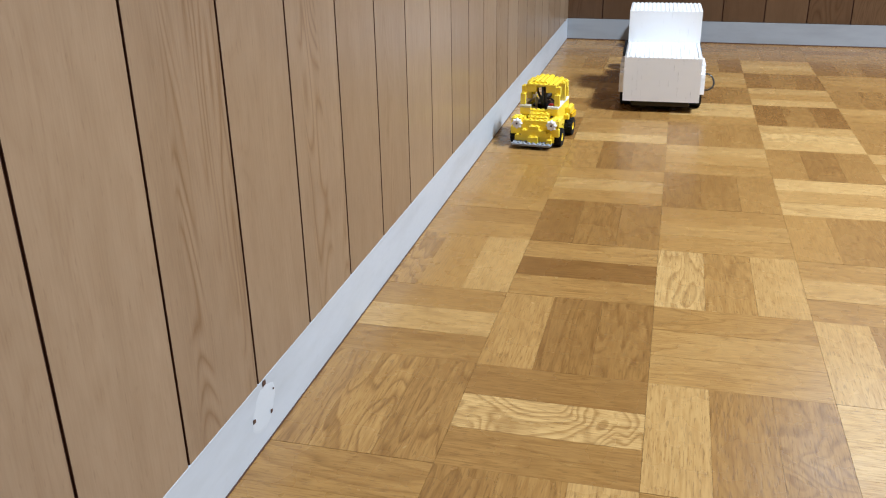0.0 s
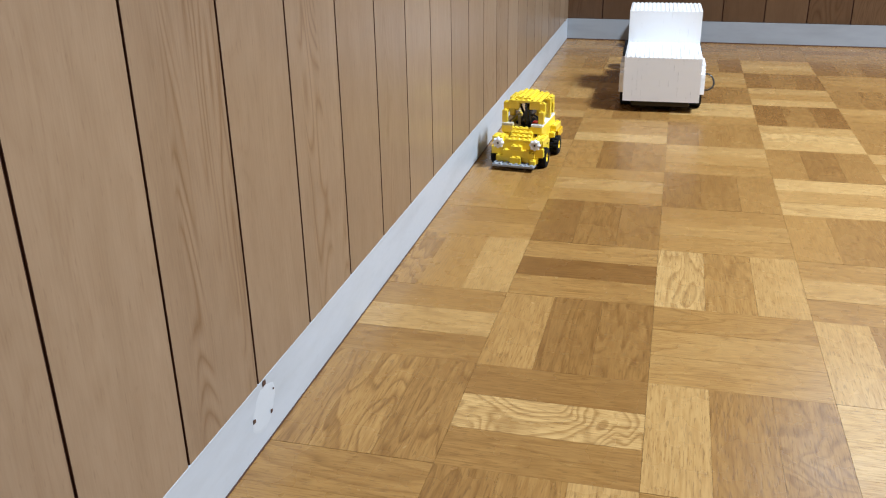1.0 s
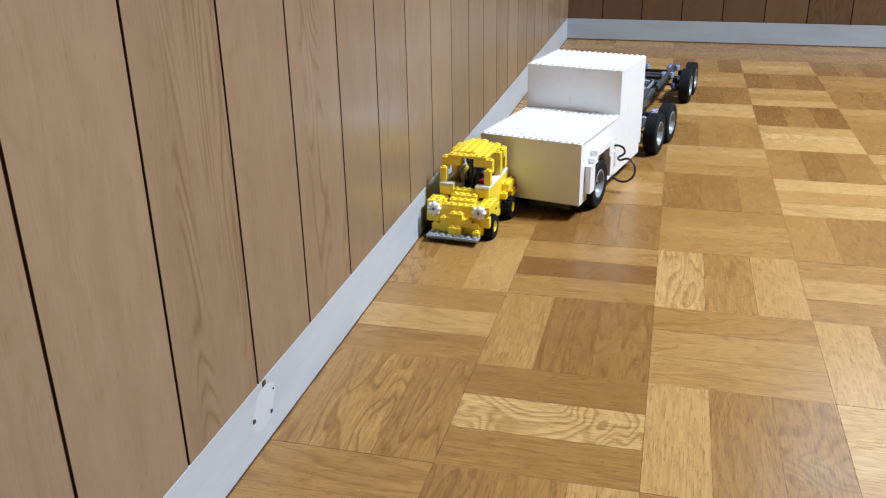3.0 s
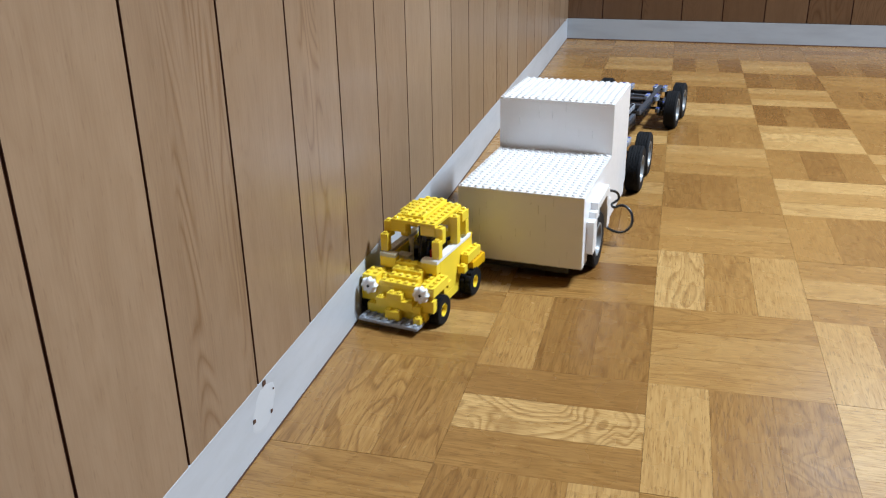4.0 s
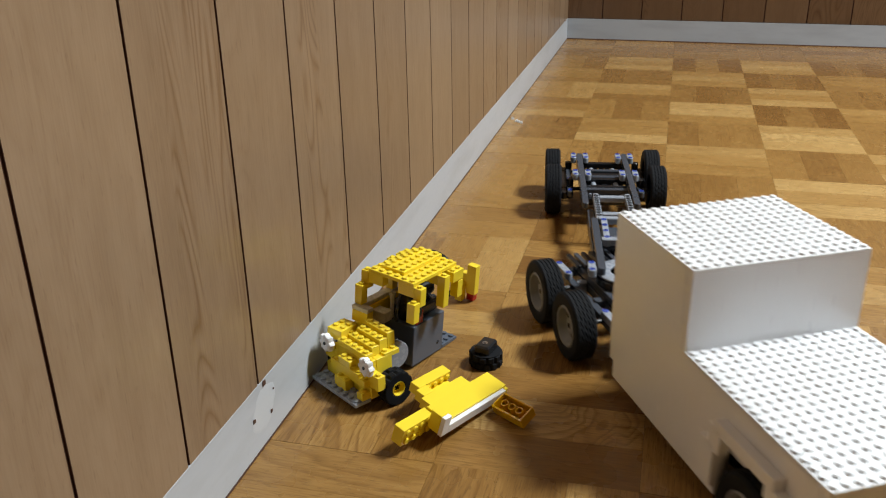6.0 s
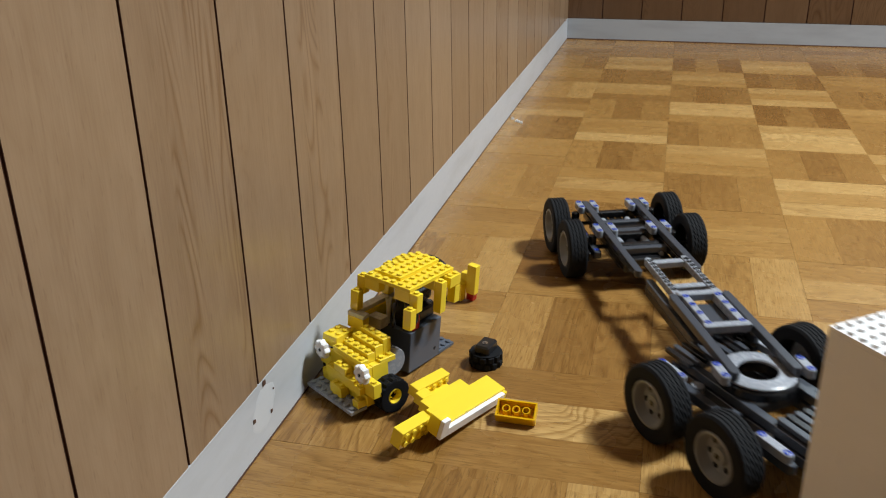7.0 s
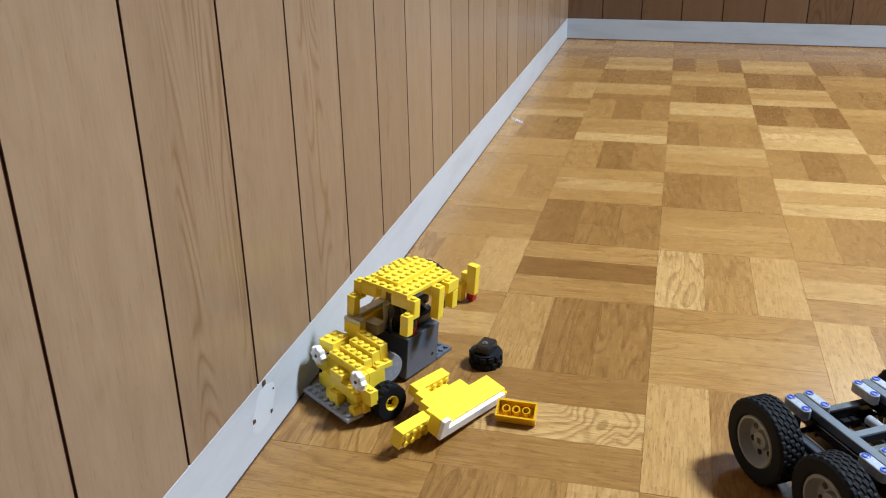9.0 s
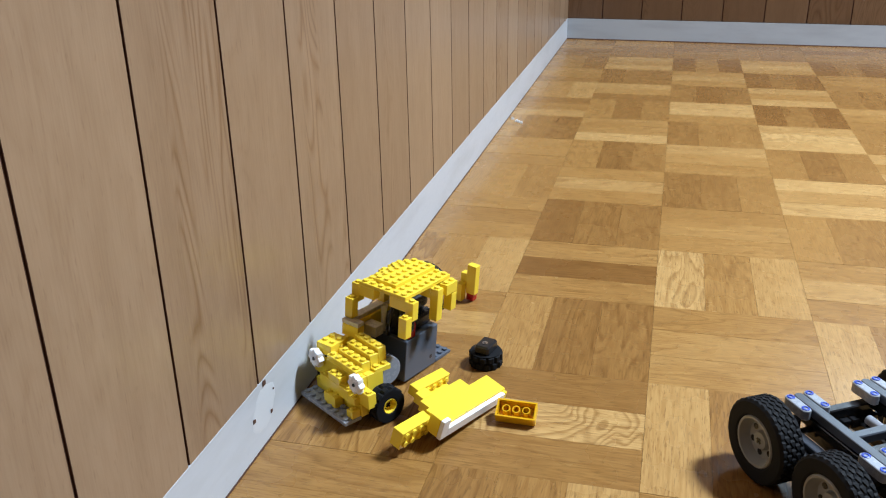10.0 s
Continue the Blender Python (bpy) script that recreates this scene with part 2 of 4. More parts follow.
def room():
    bm = bmesh.new()
    box(bm, -400, 3800, -3800, 1560, -60, -2.0)
    floor = structure("floor", bm, JOINT, "varnished oak parquet floor of three-strip squares in basket weave", "floor")
    bm = bmesh.new()
    box(bm, -400, WALL_X * 1000 - 0.6, -3800, 1560, -60, ROOM_H * 1000)
    wall = structure("wall_left", bm, GROOVE, "wall of upright light wood-grain boards with dark grooves", "wall")
    bm = bmesh.new()
    for lim in ((-600, WIN[0], -60, ROOM_H * 1000), (WIN[1], 4000, -60, ROOM_H * 1000), (WIN[0], WIN[1], -60, WIN[2]), (WIN[0], WIN[1], WIN[3], ROOM_H * 1000)):
        box(bm, lim[0], lim[1], 3, 110, lim[2], lim[3])
    back = structure("wall_back", bm, GROOVE, "wall of upright brown wood-grain boards with dark grooves", "wall")
    back.matrix_world = pose(-0.282, BACK_Y + 0.0028, 0, 0, 0, -1.6)
    # unseen window, added as the seat of the glint lamp
    win = part("window_1", bm_box(WIN[0], WIN[1], 84, 90, WIN[2], WIN[2] + 30), PLASTER)
    tagged(win, "unseen high window with a plain frame, added in the brown board wall", "window", "", "structure")
    win.matrix_world = back.matrix_world.copy()
    for x0, x1, z0, z1 in ((WIN[0], WIN[0] + 30, WIN[2] + 30, WIN[3]), (WIN[1] - 30, WIN[1], WIN[2] + 30, WIN[3]), (WIN[0] + 30, WIN[1] - 30, WIN[3] - 30, WIN[3])):
        part("window_frame", bm_box(x0, x1, 84, 90, z0, z1), PLASTER, win)
    # cool fill lamp, added for the glint on floor and beams
    glint_light = bpy.data.lights.new("glint_fill", "AREA")
    glint_light.shape, glint_light.size, glint_light.size_y, glint_light.energy, glint_light.color = "RECTANGLE", 0.44, 0.63, 5.0, (0.62, 0.82, 1.0)
    glint_ob = new("glint_fill", glint_light)
    glint_ob.matrix_world = back.matrix_world @ Matrix.Translation((0.953, 0.075, 1.35)) @ Matrix.Rotation(radians(-90), 4, "X")
    for nm, lim in (("wall_right", (3600, 3700, -3800, 1560)), ("wall_rear", (-292, 3600, -3800, -3700))):
        bm = bmesh.new()
        box(bm, *lim, -60, ROOM_H * 1000)
        structure(nm, bm, BROWN_BOARD, "plain wall that closes the room", "wall")
    bm = bmesh.new()
    box(bm, -400, 3800, -3800, 1560, ROOM_H * 1000, ROOM_H * 1000 + 80)
    structure("ceiling", bm, PLASTER, "plain beige ceiling", "ceiling")
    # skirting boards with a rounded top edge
    for nm, length, label in (("baseboard", 5250, "grey-white painted skirting board with chips and screw holes"), ("baseboard", 3900, "skirting board under the brown boards, its shade painted in")):
        bm = bmesh.new()
        prof = [(0, -2), (0, 53.75), (0.1, 53.93), (0.25, 54), (3.8, 54), (3.8, -2)]
        a = [bm.verts.new((-x * MM, 0, z * MM)) for x, z in prof]
        b = [bm.verts.new((-x * MM, length * MM, z * MM)) for x, z in prof]
        bm.faces.new(a)
        bm.faces.new(b[::-1])
        for k in range(len(prof)):
            bm.faces.new((a[k], b[k], b[(k + 1) % len(prof)], a[(k + 1) % len(prof)]))
        ob = structure(nm, bm, BASE if length == 5250 else SHADED_BASE, label, "skirting")
        if length == 5250:
            ob.matrix_world = pose(FACE_X, -3.7, 0)
            first = ob
        else:
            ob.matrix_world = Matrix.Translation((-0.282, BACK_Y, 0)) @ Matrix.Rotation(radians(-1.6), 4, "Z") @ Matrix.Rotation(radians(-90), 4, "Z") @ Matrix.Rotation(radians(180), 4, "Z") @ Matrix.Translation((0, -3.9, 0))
    # dark strips paint the shadow line where skirting and floor meet
    for size, place in (((FACE_X * 1000 - 0.2, FACE_X * 1000 + 0.7, -3700, BACK_Y * 1000, -1, 1.3), None), ((0, 3890, -4.7, -3.7, -1, 2.6), back)):
        gap = structure("trim", bm_box(*size), GROOVE, "thin dark strip painting the shadow line under the skirting board", "trim")
        if place:
            gap.matrix_world = Matrix.Translation((-0.282, BACK_Y, 0)) @ Matrix.Rotation(radians(-1.6), 4, "Z")
    return floor, wall, back, first


FLOOR, WALL, BACK, SKIRT = room()


def skirting_repair():
    """A filled oval patch and three old screw holes in the skirting board."""
    bm = bmesh.new()
    turn(bm, [(19, -0.05), (16, 0.10), (0, 0.16)], 32, "x", (FACE_X * 1000, -453, 31), lambda i, k: (2.5 * math.sin(k * math.pi / 8 + 0.5) + 1.2 * math.sin(k * math.pi / 4) + 0.6 * math.cos(k * 2.1)) if i < 2 else 0)
    part("filler_patch", bm, PUTTY, None, "", None).parent = SKIRT
    bpy.data.objects["filler_patch"].matrix_parent_inverse = SKIRT.matrix_world.inverted()
    for y, z, r in ((-450, 51, 2.6), (-442.5, 21.6, 1.6), (-471, 30, 1.9), (-436, 38, 0.8)):
        bm = bmesh.new()
        turn(bm, [(r, 0), (r * 0.9, 0.6), (0, 0.62)], 10, "x", (FACE_X * 1000 + 0.2, y, z), lambda i, k: 0.25 * r * math.sin(k * 2.3))
        ob = part("screw_hole", bm, GROOVE)
        ob.parent = SKIRT
        ob.matrix_parent_inverse = SKIRT.matrix_world.inverted()


skirting_repair()


def ceiling_light():
    base = tagged(new("ceiling_light"), "round white ceiling lamp with a glowing diffuser", "lamp")
    base.location = LAMP
    bm = bmesh.new()
    turn(bm, [(0, 80), (290, 80), (300, 60), (300, 10), (290, 0), (0, 0)], 40)
    part("housing", bm, WHITE, base, soft=True)
    bm = bmesh.new()
    turn(bm, [(0, -45), (150, -42), (240, -28), (285, -2), (0, -2)], 40)
    part("diffuser", bm, GLOW, base, soft=True)


ceiling_light()

# ---- wheels ----
TYRES = {}


def tread(r, w, rows, depth, bore=0.60):
    """Profile and block pattern of a rubber tyre round the x axis."""
    prof = [(r * bore, -w * 0.40), (r * (bore + 0.06), -w * 0.48), (r * 0.80, -w * 0.5), (r * 0.93, -w * 0.49)]
    cells = []
    for n in range(rows):
        a0 = -w * 0.44 + w * 0.88 * n / rows
        a1 = -w * 0.44 + w * 0.88 * (n + 1) / rows
        cells += [(r - depth, a0 + 0.15), (r, a0 + 0.75), (r, a1 - 0.75), (r - depth, a1 - 0.15)]
    prof += cells + [(r * 0.93, w * 0.49), (r * 0.80, w * 0.5), (r * (bore + 0.06), w * 0.48), (r * bore, w * 0.40), (r * bore, -w * 0.40)]

    def shape(i, k):
        n = (i - 4) // 4
        if 0 <= n < rows and (i - 4) % 4 in (1, 2) and (k + 2 * (n % 2)) % 4 == 0:
            return -depth
        return 0.0

    def sway(i, k):
        # wavy grooves between the blocks
        g = (i - 4 + 2) // 4
        return (0, 0.65, 0, -0.65)[k % 4] * (1 if g % 2 else -1) if rows > 2 and 0 < g < rows else 0.0

    return prof, shape, sway


def wheel(parent, x, y, z, r, w, rim_material, out=1, lugs=False, label=""):
    """An axle stub that carries a tyre and a rim; out: the side of the dished face."""
    key = (r, w, rim_material.name, out)
    if key not in TYRES:
        bm = bmesh.new()
        prof, shape, sway = tread(r, w, 2 if lugs else 5, 1.8 if lugs else 0.9, 0.42 if lugs else 0.60)
        turn(bm, prof, 48 if lugs else 124, "x", shape=shape, sway=sway)
        tyre = smooth(mesh_of(bm, "tyre", RUBBER), 18)
        bm = bmesh.new()
        s = out
        k61 = 0.43 if lugs else 0.61
        h = w * 0.5
        turn(bm, [(r * k61, -s * h * 0.8), (r * k61, s * h * 0.86), (r * k61 * 0.96, s * h * 0.95), (r * k61 * 0.89, s * h * 0.93), (r * k61 * 0.82, s * h * 0.55),
                  (r * k61 * 0.72, s * h * 0.20), (r * 0.24, s * h * 0.16), (r * 0.20, s * h * 0.45), (r * 0.10, s * h * 0.5), (0, s * h * 0.5)], 36, "x")
        rim = smooth(mesh_of(bm, "rim", rim_material), 30)
        bm = bmesh.new()
        for k in range(6):
            an = k * math.pi / 3
            turn(bm, [(r * 0.075, 0), (r * 0.075, 0.35), (0, 0.35)], 10, "x", (0, r * 0.34 * math.cos(an), r * 0.34 * math.sin(an)))
        if s < 0:
            bmesh.ops.scale(bm, vec=(-1, 1, 1), verts=bm.verts)
        bmesh.ops.translate(bm, vec=(s * h * 0.19 * MM, 0, 0), verts=bm.verts)
        holes = mesh_of(bm, "hub_holes", BLACK)
        bm = bmesh.new()
        for a, b in ((2.3, 0.9), (0.9, 2.3)):
            box(bm, -w * 0.2, w * 0.2, -a, a, -b, b)
        bmesh.ops.translate(bm, vec=(s * w * 0.08 * MM, 0, 0), verts=bm.verts)
        TYRES[key] = (tyre, rim, holes, mesh_of(bm, "wheel", BLACK))
    tyre, rim, holes, stub = TYRES[key]
    hub = new("wheel", stub)
    hub.parent = parent
    hub.location = (x * MM, y * MM, z * MM)
    tagged(hub, label)
    for nm, me in (("tyre", tyre), ("rim", rim), ("hub_holes", holes)):
        ob = new(nm, me)
        ob.parent = hub
    return hub


def axle(parent, y, half, z, r=2.4):
    bm = bmesh.new()
    rod(bm, r, -half, half, "x", (0, y, z), 10)
    return part("axle", bm, BLACK, parent)


# ---- the white lorry's tractor: y runs back from its front, x to its left side as it faces the camera ----
BODY_W, HOOD, CAB, Z0, Z1, Z2 = 136, 155, 115, 20.5, 100, 161
R_TYRE = 31.2


def course_wall(parent, axis, fixed, a0, a1, z0, z1, depth, rnd, gap=None):
    """Running-bond courses of white bricks; axis 'x' or 'y' is the way that they run."""
    n = max(1, round((z1 - z0) / 9.6))
    hz = (z1 - z0) / n
    for c in range(n):
        za = z0 + hz * c
        at = a0
        first = True
        while at < a1 - 0.5:
            step = rnd.choice((16, 24, 32, 32)) if not first else rnd.choice((8, 16, 24, 32))
            first = False
            end = min(a1, at + step)
            if a1 - end < 6:
                end = a1
            if gap and at < gap[1] and end > gap[0] and za < gap[2] - 1:
                if at < gap[0]:
                    end = gap[0]
                elif end > gap[1] and at < gap[1]:
                    at = gap[1]
                    continue
                else:
                    at = end
                    continue
            slit = rnd.choice((0.0, 0.08, 0.26, 0.26))
            key = (axis, round(end - at, 1), round(hz, 3), depth, slit)
            if key not in BRICKS:
                bm = bmesh.new()
                if axis == "x":
                    box(bm, slit, end - at, 0, depth, 0, hz)
                else:
                    box(bm, 0, depth, slit, end - at, 0, hz)
                BRICKS[key] = mesh_of(bm, "brick", WHITE)
            ob = new("brick", BRICKS[key])
            ob.parent = parent
            ob.location = ((at * MM, fixed * MM, za * MM) if axis == "x" else (fixed * MM, at * MM, za * MM))
            at = end


def tractor():
    rnd = random.Random(11)
    base = tagged(new("toy_lorry"), "large white toy-brick lorry cab on black wheels with grey rims", "toy lorry")
    w = BODY_W / 2
    # inner shell that backs the bricks
    bm = bmesh.new()
    box(bm, -w + 7, w - 7, 7, HOOD + CAB - 7, Z0 + 34, Z1 - 4)
    box(bm, -w + 7, w - 7, HOOD + 7, HOOD + CAB - 7, Z1 - 4, Z2 - 4)
    part("inner_shell", bm, WHITE, base)
    body = part("front_wall", bm_box(-w + 8, w - 8, 7.6, 8.4, Z0 + 1, Z1 - 4), WHITE, base)
    course_wall(body, "x", 0, -w, w, Z0, Z1 - 3.2, 7.8, rnd)
    cabf = part("cab_front", bm_box(-w + 8, w - 8, HOOD + 7.6, HOOD + 8.4, Z1, Z2 - 4), WHITE, base)
    course_wall(cabf, "x", HOOD, -w, w, Z1, Z2 - 3.2, 7.8, rnd)
    back = part("cab_back", bm_box(-w + 8, w - 8, HOOD + CAB - 8.4, HOOD + CAB - 7.6, Z0 + 20, Z2 - 4), WHITE, base)
    course_wall(back, "x", HOOD + CAB - 7.8, -w, w, Z0 + 14, Z2 - 3.2, 7.8, rnd)
    for nm, s in (("side_wall", -1), ("side_wall", 1)):
        xo = -w if s < 0 else w - 7.8
        side = part(nm, bm_box(xo + 3.5, xo + 4.3, 9, HOOD + CAB - 9, Z0 + 50, Z1 - 4), WHITE, base)
        course_wall(side, "y", xo, 8, HOOD + CAB - 8, Z0, Z1, 7.8, rnd, (28, 104, Z0 + 46))
        course_wall(side, "y", xo, HOOD + 8, HOOD + CAB - 8, Z1, Z2 - 3.2, 7.8, rnd)
        # stepped wheel arch, one peg proud
        for y0, y1, za, zb in ((16, 34, Z0 + 12, Z0 + 48), (28, 44, Z0 + 46, Z0 + 55), (36, 100, Z0 + 54, Z0 + 63), (92, 106, Z0 + 40, Z0 + 58), (98, 114, Z0 + 12, Z0 + 44)):
            b = bmesh.new()
            xa, xb = (-w - 8, -w) if s < 0 else (w, w + 8)
            box(b, xa, xb, y0, y1, za, zb, 0.3)
            part("arch_brick", b, WHITE, base)
    # studded plates on bonnet and roof
    for nm, ya, n, zt in (("bonnet_plate", 0, 19, Z1), ("roof_plate", HOOD, 14, Z2)):
        depth = HOOD if ya == 0 else CAB
        b = bmesh.new()
        box(b, -w, w, ya, ya + depth, zt - 3.2, zt, 0.2)
        for i in range(17):
            for j in range(n):
                turn(b, [(2.45, 0), (2.45, 1.4), (2.2, 1.7), (0, 1.7)], 8, "z", (-w + 4 + 8 * i, ya + 4 + j * (depth - 8) / (n - 1), zt))
        part(nm, b, WHITE, base, soft=True)
    # frame behind the cab
    for s in (-1, 1):
        beam("chassis_rail", 26 * s, 60, 450, 26, 34, DARK_GREY, base)
        beam("chassis_rail", 26 * s, 250, 445, 36, 43.5, DARK_GREY, base)
        beam("side_beam", 42 * s, 300, 432, 28, 35.5, DARK_GREY, base)
        beam("link_beam", 46 * s, 411, 443, 38, 45, LIGHT_GREY, base, pins=(415, 439))
        beam("link_beam", 46 * s, 300, 332, 38, 45, LIGHT_GREY, base, pins=(304, 328))
    for y in (290, 366, 438):
        b = bmesh.new()
        box(b, -40, 40, y - 4, y + 4, 30, 37.5, 0.6)
        part("cross_beam", b, DARK_GREY, base)
    for y in (335, 409):
        b = bmesh.new()
        rod(b, 12, -14, 14, "x", (0, y, 31), 20)
        part("gear_case", b, DARK_GREY, base, "", None, True)
        for s in (-1, 1):
            b = bmesh.new()
            rod(b, 5, 20, 36, "z", (34 * s, y, 0), 14)
            part("spring", b, LIGHT_GREY, base, "", None, True)
    for i in range(-4, 5):
        beam("lattice", i * 8, 420, 452, 44, 48, DARK_GREY if i % 2 else BLACK, base, 5.0)
    for i in range(-3, 4):
        beam("lattice", i * 8, 292, 336, 44, 48, DARK_GREY if i % 2 else BLACK, base, 6.0)
    # fifth wheel under the ring
    b = bmesh.new()
    turn(b, [(17, 43), (29, 43), (30, 44), (30, 50), (29, 51), (17, 51), (17, 43)], 32, "z", (0, 384, 0))
    part("turntable", b, BLACK, base, "", None, True)
    # black underframe behind the front wall
    b = bmesh.new()
    box(b, -52, 52, 10, 40, 9, 19.5, 1.0)
    box(b, -46, 46, 96, 262, 12, 30, 1.0)
    part("underframe", b, BLACK, base)
    wheels = []
    for y, out_x in ((64, 64), (335, 72), (409, 72)):
        axle(base, y, 70, R_TYRE)
        for s in (-1, 1):
            wheels.append(wheel(base, out_x * s, y, R_TYRE, R_TYRE, 20, RIM, s))
    # black lead that loops out behind the wheel arch
    cu = bpy.data.curves.new("cable", "CURVE")
    cu.dimensions, cu.bevel_depth, cu.bevel_resolution = "3D", 0.0016, 2
    sp = cu.splines.new("BEZIER")
    pts = [(60, 136, 60), (74, 142, 62), (80, 148, 52), (74, 140, 44), (88, 142, 45), (99, 136, 33), (94, 128, 20), (78, 130, 17), (60, 138, 27)]
    sp.bezier_points.add(len(pts) - 1)
    for bp, p in zip(sp.bezier_points, pts):
        bp.co = [v * MM for v in p]
        bp.handle_left_type = bp.handle_right_type = "AUTO"
    cu.materials.append(BLACK)
    lead = new("cable", cu)
    lead.parent = base
    tagged(lead, "thin black cable loop")
    b = bmesh.new()
    box(b, 52, 67.6, 128, 142, 34, 58, 0.8)
    part("plug_block", b, BLACK, base)
    return base, wheels


LORRY, LORRY_WHEELS = tractor()

# ---- the grey skeleton trailer: y 0 at its tail, hinge ahead at -410 ----
HINGE = 393


def trailer():
    base = tagged(new("toy_trailer"), "dark grey toy-beam trailer skeleton on four black tyres", "toy trailer")
    for s in (-1, 1):
        beam("rail", 29.5 * s, -202, 0, 46, 53, DARK_GREY, base)
        beam("rail", 29.5 * s, -170, -8, 37, 44.5, BLACK, base)
        for y in (-24, -98):
            for dx in (-8, 8):
                beam("pad", 29.5 * s + dx, y, y + 24, 45.6, 53.4, LIGHT_GREY, base, pins=(y + 4, y + 20))
        beam("rail", 18 * s, -272, -188, 53.4, 60.5, LIGHT_GREY, base, 6.6, True, (-196, -204, -212, -220, -228, -236, -244, -252, -260))
        beam("lower_rail", 25 * s, -338, -216, 36, 43.5, BLACK, base)
        beam("lower_rail", 25 * s, -338, -216, 44, 51, DARK_GREY, base)
        beam("front_rail", 24 * s, -408, -272, 55, 62, DARK_GREY, base)
        beam("front_rail", 14.5 * s, -338, -272, 55, 63, LIGHT_GREY, base, 6.6, pins=(-280, -296, -312, -330))
        beam("link", 33 * s, -412, -388, 54, 61.5, LIGHT_GREY, base, pins=(-408, -392))
        beam("swing_arm", 44 * s, -116, -8, 30, 37, DARK_GREY, base, pins=(-108, -62, -16))
        for y in (-18, -90):
            b = bmesh.new()
            rod(b, 4.5, 20, 46, "z", (44 * s, y, 0), 14)
            part("damper", b, BLACK, base, "", None, True)
    for y, m in ((-14, BLACK), (-46, DARK_GREY), (-64, BLACK), (-72, DARK_GREY), (-82, BLACK), (-112, BLACK), (-122, DARK_GREY)):
        b = bmesh.new()
        box(b, -27, 27, y - 3.7, y + 3.7, 36.5, 44, 0.8)
        part("cross_beam", b, m, base)
    for y in (-197, -252):
        b = bmesh.new()
        box(b, -14.4, 14.4, y - 4, y + 4, 53.8, 60, 0.8)
        part("cross_beam", b, LIGHT_GREY, base)
    for y in (-274, -334):
        b = bmesh.new()
        box(b, -20, 20, y - 4, y + 4, 56, 63.3, 0.8)
        part("frame_end", b, LIGHT_GREY, base)
    b = bmesh.new()
    box(b, -19, 19, -327, -280, 22, 54.5, 1.0)
    part("battery_box", b, DARK_GREY, base)
    for s in (-1, 1):
        beam("link_arm", 51 * s, -108, 0, 24, 33, BLACK, base)
        b = bmesh.new()
        box(b, 18 * s - 7, 18 * s + 7, -100, -8, 22, 32, 1.0)
        part("axle_case", b, BLACK, base)
    b = bmesh.new()
    box(b, -28, 28, -134, -104, 26, 35, 1.0)
    box(b, -10, 10, -103, -52, 24, 33, 1.0)
    rod(b, 8, -98, -70, "y", (0, 0, 30), 16)
    part("gear_tray", b, BLACK, base)
    for s in (-1, 1):
        b = bmesh.new()
        rod(b, 2.4, -128, -96, "y", (20 * s, 0, 36.5), 10)
        part("pin_rod", b, LIGHT_GREY, base, "", None, True)
    # perforated cross plates between the axles
    for i in range(-3, 4):
        b = bmesh.new()
        box(b, i * 8 - 3.4, i * 8 + 3.4, -22, -14, 28, 36, 0.6)
        part("rack_plate", b, BLACK, base)
    for y in (-36, -88):
        for s in (-1, 1):
            b = bmesh.new()
            rod(b, 3.6, -10, 10, "y", (14 * s, y, 37), 12)
            part("bush", b, LIGHT_GREY, base, "", None, True)
    # ring of the hinge
    b = bmesh.new()
    turn(b, [(16, 51.2), (27, 51.2), (28.5, 52.2), (28.5, 53.6), (27, 54.6), (16, 54.6), (15, 53.6), (15, 52.2), (16, 51.2)], 36, "z", (0, -393, 0))
    part("ring", b, LIGHT_GREY, base, "grey turntable ring", None, True)
    wheels = []
    for y in (-16, -87):
        axle(base, y, 66, R_TYRE)
        for s in (-1, 1):
            wheels.append(wheel(base, 65 * s, y, R_TYRE, R_TYRE, 20, RIM, s))
    return base, wheels


TRAILER, TRAILER_WHEELS = trailer()

# ---- the yellow jeep: y runs back from its grille ----


def flower(parent, x, y, z):
    """Round petalled lamp with a dark middle."""
    b = bmesh.new()
    turn(b, [(0, 6), (4.5, 6), (7.4, 4.5), (8.0, 2), (7.4, -0.4), (5.2, -1.6), (2.2, -0.6), (0, -0.6)], 32, "y", (x, y, z), lambda i, k: 0.9 * math.cos(k * math.pi / 2) if 0 < i < 6 else 0)
    ob = part("headlight", b, WHITE, parent, "white petalled headlight", None, True)
    b = bmesh.new()
    rod(b, 1.5, -1.4, -0.4, "y", (x, y, z), 10, 0.1)
    part("lamp_eye", b, BLACK, ob)


